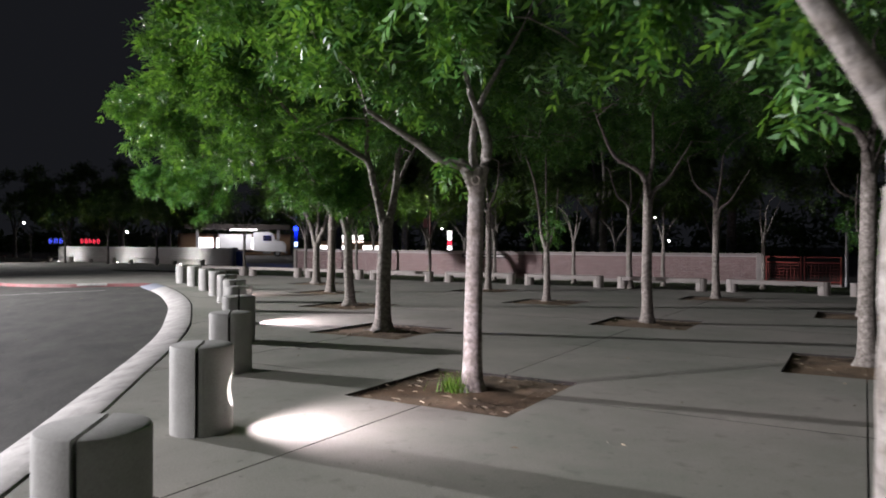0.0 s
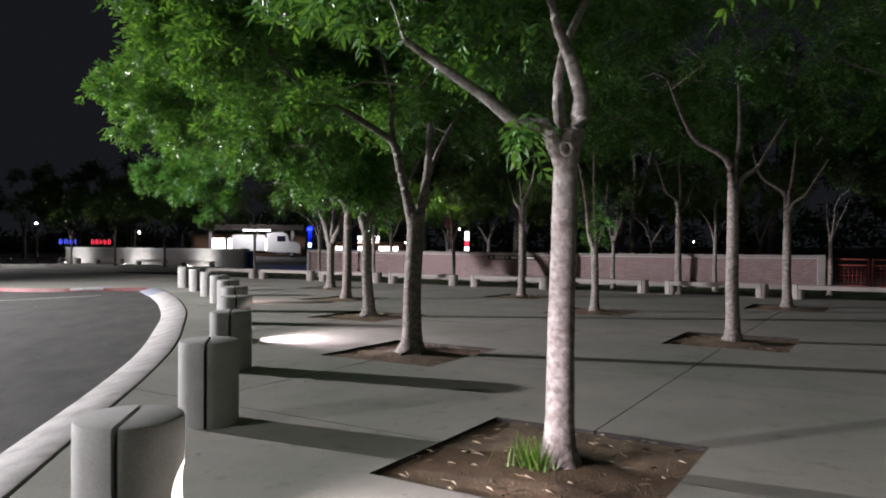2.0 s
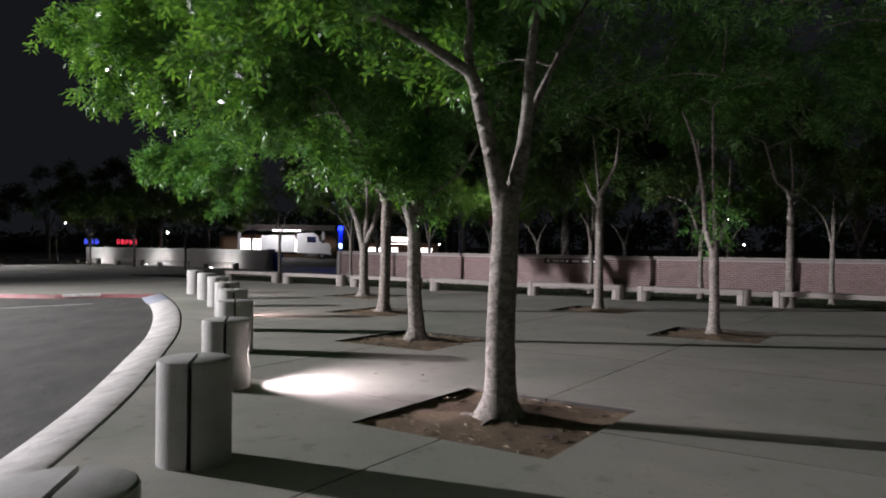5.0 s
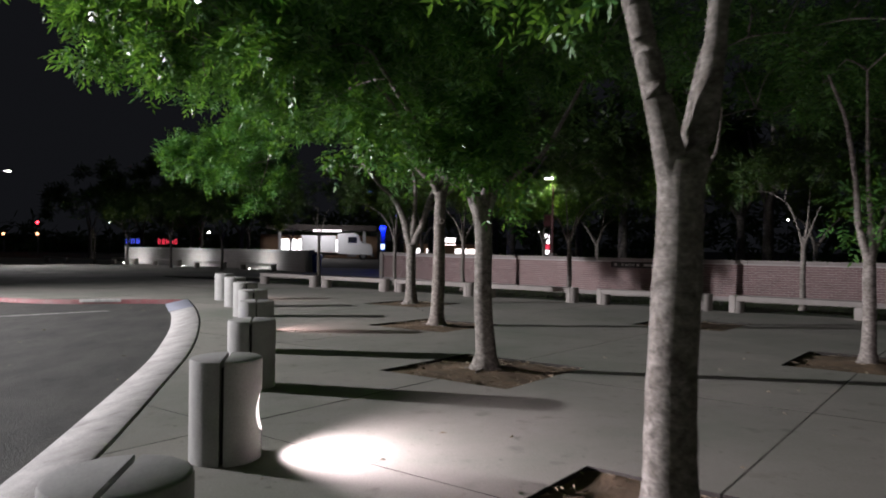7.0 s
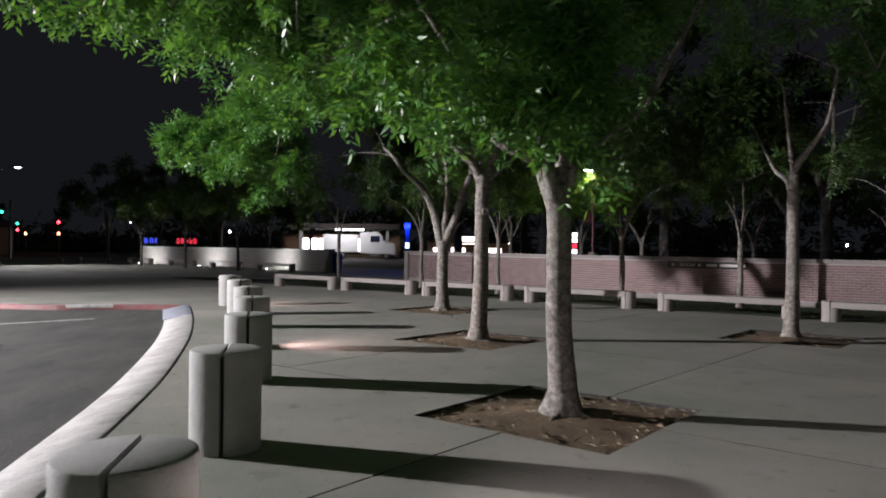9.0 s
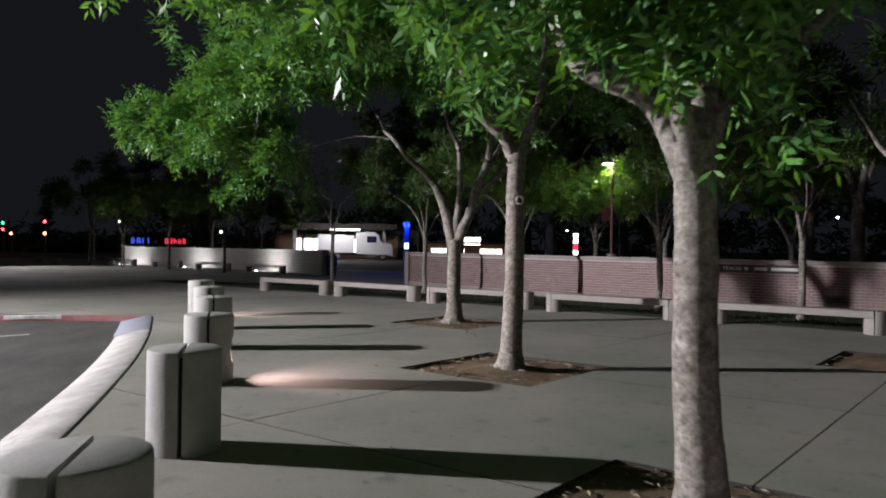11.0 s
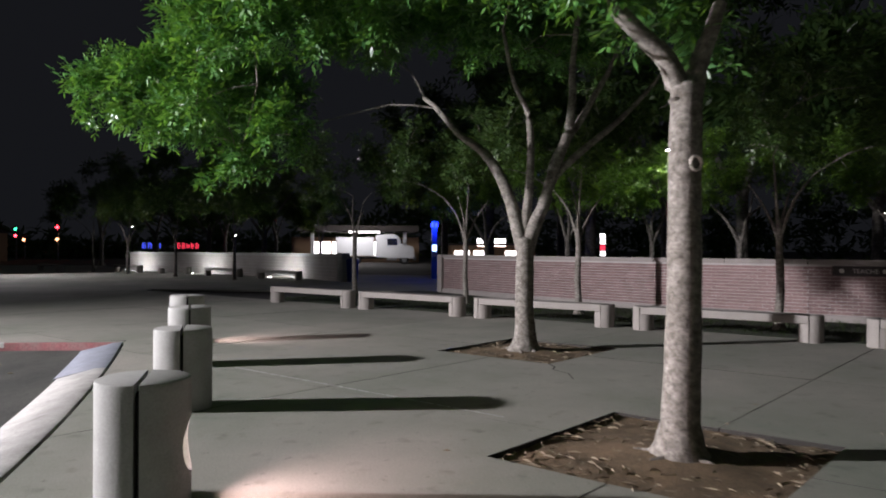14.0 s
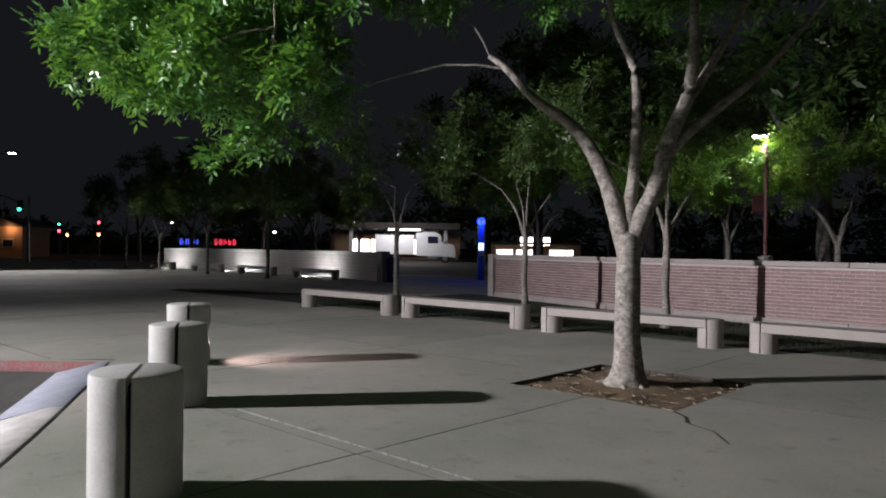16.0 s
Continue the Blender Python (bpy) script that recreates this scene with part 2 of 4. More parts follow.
ground = mesh_object("ground", [(-900, -900, -0.13), (900, -900, -0.13), (900, 900, -0.13), (-900, 900, -0.13)], [(0, 1, 2, 3)], ASPHALT)
tagged(ground, "dark worn asphalt roadway with patches", "road", kind="structure")

KERB = smooth_line([(-4.8, -14), (-2.6, -6), (-1.2, 0), (-0.54, 4.6), (-0.27, 9.0), (-0.15, 11.8), (-0.15, 14.3), (-0.34, 17.2), (-0.60, 20.2), (-1.14, 23.7), (-1.68, 26.3), (-2.2, 28.4), (-2.70, 30.25)], 6)
RED_KERB = smooth_line([(-2.70, 30.25), (-4.4, 30.35), (-6.2, 30.2), (-8.2, 31.0), (-10.0, 33.6), (-11.6, 38.0), (-14.5, 44.0), (-22, 52)], 6)


def ribbon(name, line, profile, mat, parent=None, smooth=False):
    """A strip along a plan line; profile: (offset to the left of the way, height) in order."""
    rows = []
    for i, p in enumerate(line):
        way = line[min(i + 1, len(line) - 1)] - line[max(i - 1, 0)]
        way = way / np.linalg.norm(way)
        left = np.array((-way[1], way[0]))
        rows.append([(*(p + left * o), z) for o, z in profile])
    verts = [v for r in rows for v in r]
    n = len(profile)
    faces = [(i * n + k, i * n + k + 1, (i + 1) * n + k + 1, (i + 1) * n + k) for i in range(len(rows) - 1) for k in range(n - 1)]
    ob = mesh_object(name, verts, faces, mat, smooth)
    ob.parent = parent
    return ob


kerb = ribbon("kerb", KERB[:-8], [(0.0, -0.14), (0.0, 0.002), (0.02, 0.006), (0.15, 0.002), (0.24, -0.022), (0.58, -0.108), (0.59, -0.14)], CONCRETE_KERB, None, True)
tagged(kerb, "pale worn concrete kerb and gutter along the road", "kerb", kind="structure")
kerb_ramp = ribbon("kerb_ramp", KERB[-9:], [(0.0, -0.14), (0.0, 0.002), (0.02, 0.006), (0.15, 0.002), (0.24, -0.022), (0.62, -0.108), (0.63, -0.14)], BLUE_PAINT, None, True)
tagged(kerb_ramp, "blue-grey painted kerb corner", "kerb", kind="structure")
red_kerb = ribbon("red_kerb", RED_KERB, [(0.0, 0.002), (0.022, -0.012), (0.03, -0.09), (0.03, -0.14)], RED_PAINT)
kerb_top = ribbon("kerb_top", RED_KERB, [(-0.18, -0.14), (-0.18, 0.002), (0.0, 0.002)], CONCRETE_WALK)
tagged(kerb_top, "grey concrete top of the painted kerb", "kerb", kind="structure")
WORN = [p for p in smooth_line(RED_KERB, 3) if -5.7 < p[0] < -4.5]
ribbon("bare_patch", WORN, [(-0.03, 0.006), (0.004, 0.005), (0.027, -0.010), (0.034, -0.075)], WHITE_PAINT, red_kerb)
tagged(red_kerb, "red-painted no-parking kerb, worn and scuffed", "kerb", kind="structure")

# bench line and wall line run along (1, -1)
BENCH_A = np.array((-1.58, 39.05))
ALONG = np.array((1, -0.95)) / np.linalg.norm((1, -0.95))
BACK = np.array((-ALONG[1], ALONG[0]))


def kerb_x(y):
    for a, b in zip(KERB, KERB[1:]):
        if a[1] <= y <= b[1]:
            return a[0] + (b[0] - a[0]) * (y - a[1]) / (b[1] - a[1])
    return -60.0 if y > 30.2 else -3.2


def clip(poly, nx, ny, c):
    """Keeps the side nx*x + ny*y >= c of a convex polygon."""
    out = []
    for a, b in zip(poly, poly[1:] + poly[:1]):
        da, db = nx * a[0] + ny * a[1] - c, nx * b[0] + ny * b[1] - c
        if da >= 0:
            out.append(a)
        if da * db < 0:
            s = da / (da - db)
            out.append((a[0] + (b[0] - a[0]) * s, a[1] + (b[1] - a[1]) * s))
    return out


# the bed under the slabs, seen in the joints, and the paving past the red kerb
bed_outline = [tuple(p + np.array((0.03, 0))) for p in KERB[:-1]] + [tuple(p + np.array((0.02, 0.12))) for p in RED_KERB[1:]] + [(-60, 60), (-60, 110), (60, 110), (60, -14)]
bed = link_bmesh("pavement_bed", prism(bed_outline, -0.2, -0.10), JOINT_AND_SHADE)
tagged(bed, "dark filler in the joints between the slabs", "paving", kind="structure")

plaza = new("pavement")
tagged(plaza, "grey broom-finished concrete paving in large diagonal slabs", "pavement", kind="structure")
PIT = 0.246  # part of a slab's side taken by a tree pit at two of its corners
GAP = 0.008


def slab(i, j, half):
    """One slab between two tree sites of a row (half 0) or of a file (half 1)."""
    if half == 0:
        a, c = site(i, j), site(i + 1, j)
        b, d = [tuple((np.array(site(i, j)) + site(i + 1, j + s)) / 2) for s in (-1, 1)]
    else:
        a, c = site(i, j), site(i, j + 1)
        b, d = [tuple((np.array(site(i, j)) + site(i + s, j + 1)) / 2) for s in (1, -1)]
    a, b, c, d = map(np.array, (a, b, c, d))

    def at(u, v):
        return tuple((1 - u) * (1 - v) * a + u * (1 - v) * b + u * v * c + (1 - u) * v * d)
    g = GAP / 4.1
    lo, hi = g, 1 - g
    near = PIT if a[0] > 2 and a[0] + a[1] < 37 else lo
    far = PIT if c[0] > 2 and c[0] + c[1] < 37 else lo
    pieces = [((lo, near), (PIT, hi)), ((PIT, lo), (1 - PIT, hi)), ((1 - PIT, lo), (hi, 1 - far))]
    polys = [[at(u0, v0), at(u1, v0), at(u1, v1), at(u0, v1)] for (u0, v0), (u1, v1) in pieces]
    done = []
    for poly in polys:
        poly = clip(poly, 1, 0, -7.0)
        limit = float(np.dot(BENCH_A + BACK * 0.55, BACK))
        if not poly:
            continue
        poly = clip(poly, -BACK[0], -BACK[1], -limit)
        if not poly:
            continue
        ys, xs = [p[1] for p in poly], [p[0] for p in poly]
        if min(xs) > 0.2 or min(ys) > 30.6:
            done.append(poly)
            continue
        y = min(ys)
        while y < max(ys):
            top = min(y + 0.5, max(ys))
            strip = clip(clip(poly, 0, 1, y), 0, -1, -top)
            if strip and (y + top) / 2 < 30.2:
                x0, x1 = kerb_x(min(y, 30.2)) + 0.025, kerb_x(min(top, 30.2)) + 0.025
                nx, ny = top - y, -(x1 - x0)
                strip = clip(strip, nx, ny, nx * x0 + ny * y)
            elif strip:
                side = clip(clip(strip, -1, 0, 2.74), 0, 1, 30.52)
                if len(side) > 2:
                    done.append(side)
                strip = clip(strip, 1, 0, -2.74)
            if len(strip) > 2:
                done.append(strip)
            y = top
    if not done:
        return
    bm = bmesh.new()
    for poly in done:
        bm.faces.new([bm.verts.new((x, y, 0)) for x, y in poly])
    bmesh.ops.remove_doubles(bm, verts=bm.verts[:], dist=0.002)
    bmesh.ops.recalc_face_normals(bm, faces=bm.faces[:])
    for f in bm.faces:
        if f.normal.z < 0:
            f.normal_flip()
    rim = [e for e in bm.edges if len(e.link_faces) == 1]
    walls = bmesh.ops.extrude_edge_only(bm, edges=rim)
    for v in [g for g in walls["geom"] if isinstance(g, bmesh.types.BMVert)]:
        v.co.z = -0.12
    bm.normal_update()
    # sides take the dark joint colour, so shade in gaps and pits is painted
    for f in bm.faces:
        f.material_index = 0 if abs(f.normal.z) > 0.5 else 1
    ob = part("slab", bm, CONCRETE_WALK, plaza)
    ob.data.materials.append(JOINT_AND_SHADE)
    ob.location.z = random.uniform(-0.002, 0.002)


for j in range(-4, 9):
    for i in range(-4, 6):
        slab(i, j, 0)
        slab(i, j, 1)

far_outline = [(-7.0, 30.75)] + [tuple(p + np.array((0.02, 0.12))) for p in RED_KERB if p[0] < -8.0] + [(-60, 60), (-60, 84), (-24, 84), (-7.0, 60)]
far_paving = link_bmesh("far_pavement", prism(far_outline, -0.05, 0.0), CONCRETE_WALK)
tagged(far_paving, "dim concrete paving beyond the red kerb", "pavement", kind="structure")

# lawn strip between the benches and the brick wall, and the walk past the wall's end
# the wall curves: it is laid in straight lengths between these corners
WALL = [np.array(p) for p in ((3.83, 43.1), (6.23, 38.7), (8.5, 35.5), (10.9, 32.77), (14.6, 29.4), (18.1, 26.7), (21.9, 24.25))]
front = BENCH_A + BACK * 0.6
lawn = link_bmesh("lawn", prism([tuple(front - ALONG * 1.0), tuple(front + ALONG * 45), (45, 13)] + [tuple(p + np.array((0.2, 0.2))) for p in WALL[::-1]] + [(3.1, 44.3)], -0.05, 0.012), GRASS_SOIL)
tagged(lawn, "dark mown grass strip behind the benches", "lawn", kind="structure")
walkway = link_bmesh("walkway", prism([(-7.0, 45.6), (3.2, 43.6), (14, 47), (14, 57), (-4, 62), (-7.0, 60)], -0.05, 0.004), CONCRETE_WALK)
tagged(walkway, "pale concrete walkway past the end of the wall", "walkway", kind="structure")

# ---- bollards ----
BOLLARD_H, BOLLARD_R = 0.78, 0.272


def bollard_half(side, niche):
    """Half a round bollard, cut by an upright slot; side +1 faces the plaza. niche: an opening for the lamp."""
    bm = bmesh.new()
    cols, slot = 30, 0.016
    heights = [0, 0.2, 0.235, 0.27, 0.305, 0.34, 0.375, 0.41, 0.445, 0.48, 0.515, 0.55, 0.7, BOLLARD_H - 0.02, BOLLARD_H - 0.006, BOLLARD_H]
    shrink = [0] * 13 + [0, 0.006, 0.02]
    start = math.asin(slot / BOLLARD_R)
    angles = [-math.pi / 2 + start + (math.pi - 2 * start) * k / cols for k in range(cols + 1)]
    grid = [[bm.verts.new((side * (BOLLARD_R - s) * math.cos(a), (BOLLARD_R - s) * math.sin(a), z)) for a in angles] for z, s in zip(heights, shrink)]
    hole = []
    for r in range(len(heights) - 1):
        for k in range(cols):
            face = bm.faces.new((grid[r][k], grid[r][k + 1], grid[r + 1][k + 1], grid[r + 1][k]))
            centre_z, centre_a = (heights[r] + heights[r + 1]) / 2, (angles[k] + angles[k + 1]) / 2
            if niche and ((centre_z - 0.37) / 0.16) ** 2 + (centre_a / 0.55) ** 2 < 1:
                hole.append(face)
    bm.faces.new([row[0] for row in grid] + [row[-1] for row in grid][::-1])
    bm.faces.new(grid[-1])
    if hole:
        edge = {e for f in hole for e in f.edges if any(g not in hole for g in e.link_faces)}
        for v in {v for e in edge for v in e.verts}:
            a, h = math.atan2(v.co.y, side * v.co.x) / 0.52, (v.co.z - 0.37) / 0.165
            k = 1 / math.hypot(a, h)
            v.co = (side * BOLLARD_R * math.cos(a * k * 0.52), BOLLARD_R * math.sin(a * k * 0.52), 0.37 + h * k * 0.165)
        pushed = bmesh.ops.extrude_face_region(bm, geom=hole)
        bmesh.ops.delete(bm, geom=hole, context="FACES")
        for v in [g for g in pushed["geom"] if isinstance(g, bmesh.types.BMVert)]:
            v.co.x = side * 0.10
    return bm


def bollard(place, turn, lit, dim):
    label = "grey concrete bollard split by a slot, with glowing recessed lamp" if lit else "round grey concrete bollard split by an upright slot"
    b = thing("bollard", (*place, 0), label, "bollard", "bollards along the kerb", turn)
    part("half", bollard_half(-1, False), CONCRETE_CAST, b, smooth=True)
    part("half", bollard_half(1, lit), CONCRETE_CAST, b, smooth=True)
    part("core", box((0.02, 0.40, 0.72), (0, 0, 0.36)), JOINT_AND_SHADE, b)
    if lit:
        lens = bmesh.new()
        bmesh.ops.create_uvsphere(lens, u_segments=14, v_segments=8, radius=1, matrix=pose(0.118, 0, 0.37) @ Matrix.Diagonal((0.02, 0.10, 0.13, 1)))
        part("lamp_lens", lens, GLOW_NICHE_DIM if dim else GLOW_NICHE, b, "glowing lamp lens", True)
        m = b.matrix_basis
        spot = lamp("bollard_light", "SPOT", m @ Vector((0.17, 0, 0.40)), 150 if dim else 560 if place[1] < 8 else 980, (1.0, 0.70, 0.73) if dim else (1.0, 0.83, 0.95), 0.09,
                    m @ Vector((2.0, 0, 0.22)), 118, 1.0)
    return b


BOLLARDS = [(-0.10, 0.15), (0.28, 3.04), (0.61, 5.86), (0.785, 8.81), (0.85, 11.69), (0.81, 14.50), (0.67, 17.26), (0.405, 20.03), (0.04, 22.69), (-0.445, 25.37), (-1.04, 27.92), (-1.68, 30.25)]
for k, (x, y) in enumerate(BOLLARDS):
    before, after = BOLLARDS[max(k - 1, 0)], BOLLARDS[min(k + 1, len(BOLLARDS) - 1)]
    turn = math.degrees(math.atan2(after[1] - before[1], after[0] - before[0])) - 90
    bollard((x, y), turn, k % 3 == 2, k >= 8)


# ---- benches ----
def half_round(x, way, height):
    """Half of a round leg, its flat side at x, rounded towards way."""
    outline = [(x + way * (0.008 + 0.19 * math.cos(a)), 0.20 * math.sin(a)) for a in (-math.pi / 2 + math.pi * k / 12 for k in range(13))]
    return prism(outline if way > 0 else outline[::-1], 0, height, 0.012)


def bench(place, turn):
    """Each leg is a split round post: its outer half rises beside the seat, its inner half carries it."""
    b = thing("bench", (*place, 0), "long plain concrete bench on two split round legs", "bench", "benches along the plaza edge", turn)
    for x, out in ((0.20, -1), (3.13, 1)):
        part("leg", half_round(x, out, 0.46), CONCRETE_BENCH, b, smooth=True)
        part("bracket", half_round(x, -out, 0.318), CONCRETE_BENCH, b, smooth=True)
    part("seat", box((2.91, 0.40, 0.14), (1.665, 0, 0.39), 0.012), CONCRETE_BENCH, b)
    return b


BENCH_TURN = math.degrees(math.atan2(ALONG[1], ALONG[0]))
BENCH_LEGS = [np.array(p) for p in ((-1.40, 38.95), (1.2, 36.45), (3.86, 33.95), (6.64, 31.46), (9.54, 28.80), (12.3, 26.25), (15.1, 23.55), (17.9, 20.7), (20.6, 17.9), (23.3, 15.1))]
first = None
for p, q in zip(BENCH_LEGS, BENCH_LEGS[1:]):
    way = (q - p) / np.linalg.norm(q - p)
    p = p - way * 0.2
    turn = math.degrees(math.atan2(way[1], way[0]))
    if first:
        copy_thing(first, pose(p[0], p[1], 0, 0, 0, turn))
    else:
        first = bench(tuple(p), turn)
for x, y in ((-4.6, 55.2), (-8.2, 59.1), (-11.9, 63.0), (-15.8, 66.5), (-21.5, 68.5)):
    copy_thing(first, pose(x, y, 0, 0, 0, BENCH_TURN))


# ---- brick wall, sign and fence ----
def frame_of(a, way, back):
    """The pose with x along a wall and y to its back."""
    return Matrix(((way[0], back[0], 0, a[0]), (way[1], back[1], 0, a[1]), (0, 0, 1, 0), (0, 0, 0, 1)))


WALL_H = 1.36


def brick_wall(name, a, b, caps):
    way = (b - a) / np.linalg.norm(b - a)
    m = frame_of(a, way, np.array((-way[1], way[0])))
    length = float(np.linalg.norm(b - a))
    w = new(name)
    w.matrix_basis = m
    tagged(w, "long low red brick wall with concrete coping and footing", "wall", kind="structure")
    part("core", box((length - 0.01, 0.2, WALL_H - 0.1), (length / 2, 0.15, WALL_H / 2 - 0.06)), MORTAR, w)
    for k in range(caps):
        c = length / caps
        part("coping", box((c - 0.012, 0.36, 0.11), (c * (k + 0.5), 0.15, WALL_H - 0.055), 0.012), COPING, w)
        part("footing", box((c - 0.012, 0.34, 0.16), (c * (k + 0.5), 0.15, 0.08), 0.012), COPING, w)
    return w, m, length


lengths = [brick_wall(f"brick_wall_{k + 1}", a, b, 2) for k, (a, b) in enumerate(zip(WALL, WALL[1:]))]
part("pier", box((0.28, 0.40, WALL_H + 0.01), (-0.14, 0.15, WALL_H / 2), 0.015), COPING, lengths[0][0])
part("pier", box((0.28, 0.40, WALL_H + 0.01), (lengths[-1][2] + 0.14, 0.15, WALL_H / 2), 0.015), COPING, lengths[-1][0])


# ---- trees ----
def leaves_mesh(name, sites, ways, seed, per_site, leaf_len, leaflet, mat):
    """Feathered leaves round each site: a stalk with paired leaflets, each a small folded blade."""
    rng = np.random.default_rng(seed)
    n = len(sites) * per_site
    base = np.repeat(np.asarray(sites), per_site, axis=0) + rng.normal(0, 0.10, (n, 3))
    way = np.repeat(np.asarray(ways), per_site, axis=0) * 0.7 + rng.normal(0, 0.75, (n, 3))
    way[:, 2] -= 0.45
    way /= np.linalg.norm(way, axis=1, keepdims=True)
    side = np.cross(way, rng.normal(0, 0.35, (n, 3)) + (0, 0, 1))
    side /= np.linalg.norm(side, axis=1, keepdims=True) + 1e-9
    length = leaf_len * rng.uniform(0.7, 1.25, (n, 1))
    normal = np.cross(side, way)
    quads = []
    for k in range(7):
        if k == 6:
            root, out = base + way * length, way
        else:
            s = 1 if k % 2 else -1
            root = base + way * length * (0.28 + 0.28 * (k // 2))
            out = side * s * 0.85 + way * 0.55
        out = out + rng.normal(0, 0.18, (n, 3))
        out /= np.linalg.norm(out, axis=1, keepdims=True)
        across = np.cross(out, normal + rng.normal(0, 0.3, (n, 3)))
        across /= np.linalg.norm(across, axis=1, keepdims=True) + 1e-9
        big = leaflet * rng.uniform(0.75, 1.25, (n, 1))
        mid = root + out * big * 0.45
        quads.append(np.stack((root, mid + across * big * 0.15, root + out * big, mid - across * big * 0.15), axis=1))
    verts = np.concatenate(quads).reshape(-1, 3)
    count = len(verts) // 4
    me = bpy.data.meshes.new(name)
    me.vertices.add(len(verts))
    me.vertices.foreach_set("co", verts.astype(np.float32).ravel())
    me.loops.add(len(verts))
    me.loops.foreach_set("vertex_index", np.arange(len(verts), dtype=np.int32))
    me.polygons.add(count)
    me.polygons.foreach_set("loop_start", np.arange(0, len(verts), 4, dtype=np.int32))
    me.materials.append(mat)
    me.update(calc_edges=True)
    return new(name, me)


def wood(line, r0, r1, sides=10, flare=0.0, knots=0.0, seed=0, bm=None, swell=0.0, dome=False):
    pts = smooth_line(line, 5)
    rng = random.Random(seed)
    n = len(pts) - 1
    radii = []
    for k, p in enumerate(pts):
        r = r0 + (r1 - r0) * k / n
        r += flare * math.exp(-p[2] / 0.13) if flare else 0
        r += swell * math.exp(-(Vector(p) - Vector(pts[0])).length / 0.28)
        if dome and k > n - 3:
            r *= (0.9, 0.68, 0.3)[k - n + 2]
        radii.append(r * (1 + knots * rng.uniform(-1, 1)))
    return tube(pts, radii, sides, bm)


def tree(place, seed, limbs, fork, radius=0.15, reach=(4.6, 2.9, 3.2), low=3.1, high=7.4, sites=1100, per_site=16, bark=BARK, leaf=LEAF, leaf_len=0.25, leaflet=0.122,
         label="young ash tree with a grey trunk and feathery green crown", lean=(0, 0), limb_r=0.085, group="trees in the plaza", rise=2.6, shift=0.0, hollow=2.4, inner=(9, 0), bunch=7, upper=0, sprouts=()):
    """reach: the crown's extent to the road side, to the other side and along the row."""
    rng = random.Random(seed)
    t = thing("tree", (*place, 0), label, "tree", group)
    fx, fy = lean
    trunk_line = [(0, 0, -0.08), (0.01, 0, 0.25), (fx * 0.35 + rng.uniform(-.02, .02), fy * 0.35, fork * 0.4), (fx * 0.75, fy * 0.75, fork * 0.75), (fx, fy, fork - 0.02), (fx, fy, fork + 0.10)]
    part("trunk", wood(trunk_line, radius, radius * 0.74, 14, radius * 0.65, 0.035, seed, dome=True), bark, t, smooth=True)
    if radius > 0.14:
        turn = rng.uniform(0, 6)
        for k in range(5):
            a = turn + k * 1.257 + rng.uniform(-0.3, 0.3)
            far = rng.uniform(1.7, 2.2) * radius
            ca, sa = math.cos(a), math.sin(a)
            bow = rng.uniform(-0.10, 0.10)
            line = [(ca * radius * 0.6, sa * radius * 0.6, 0.17), (ca * radius * 1.3, sa * radius * 1.3, 0.022), (ca * far - sa * bow, sa * far + ca * bow, 0.0), (ca * far * 1.35 - sa * bow * 2, sa * far * 1.35 + ca * bow * 2, -0.07)]
            part("root", wood(line, radius * 0.24, radius * 0.10, 7, 0, 0.06, seed + k), bark, t, smooth=True)
    tips = []
    for k, limb in enumerate(limbs):
        line = [(fx * 0.95, fy * 0.95, fork - 0.22)] + [tuple(q) for q in limb]
        r = limb_r * (1.0 if k < 2 else 0.72)
        part("limb", wood(line, r, r * 0.32, 11, 0, 0.03, seed + k, swell=max(0.0, radius * 0.70 - r)), bark, t, smooth=True)
        pts = smooth_line(line, 5)
        tips += [np.array(p) for p in pts[len(pts) // 2:]]
    # drooping sprays, each a bunch of leaf sites hanging from a twig's end
    ends = []
    while len(ends) < sites:
        a = rng.uniform(0, 2 * math.pi)
        rx = reach[0] if math.cos(a) < 0 else reach[1]
        out = rng.uniform(0.04, 1.0) ** (0.36 if math.cos(a) < 0 else 0.5)
        x, y = rx * math.cos(a) * out, reach[2] * math.sin(a) * out + shift * max(0.0, -math.cos(a)) * out
        dome = math.sqrt(max(0.0, 1 - out * out * 0.92))
        lump = 0.7 * noise.noise(Vector((x * 0.7 + seed * 3.1, y * 0.7, 0)))
        top = max(low + 0.9 + (high - low - 0.9) * dome + lump, low + 0.7 * rise * max(0.0, out - 0.6) + 1.6)
        bottom = low + hollow * max(0.0, 0.62 - out) + rise * max(0.0, out - 0.6) + lump * 0.8 + 0.9 * max(0.0, math.cos(a)) * out
        if x > inner[0]:
            bottom = max(bottom, inner[1] + lump)
            top = max(top, bottom + 1.2)
        z = bottom + (top - bottom) * rng.random() ** 1.2
        if rng.random() < 0.7 * max(0.0, math.cos(a)):
            continue
        end = np.array((fx + x, fy + y, z))
        if noise.noise(Vector(end) * 0.8 + Vector((seed * 7.3, 0, 0))) < (-0.34 if out > 0.7 and math.cos(a) < 0 else -0.12):
            continue
        away = np.array((math.cos(a), math.sin(a), 0.0)) + np.array((rng.gauss(0, 0.5), rng.gauss(0, 0.5), 0.0))
        size = rng.uniform(0.7, 1.3)
        for k in range(bunch):
            u = (k + rng.random()) / bunch
            ends.append(end + size * (away * 0.55 * (u - 0.5) + np.array((rng.gauss(0, 0.10), rng.gauss(0, 0.10), -0.42 * u * u + rng.gauss(0, 0.07)))))
    start = np.array((fx, fy, fork))
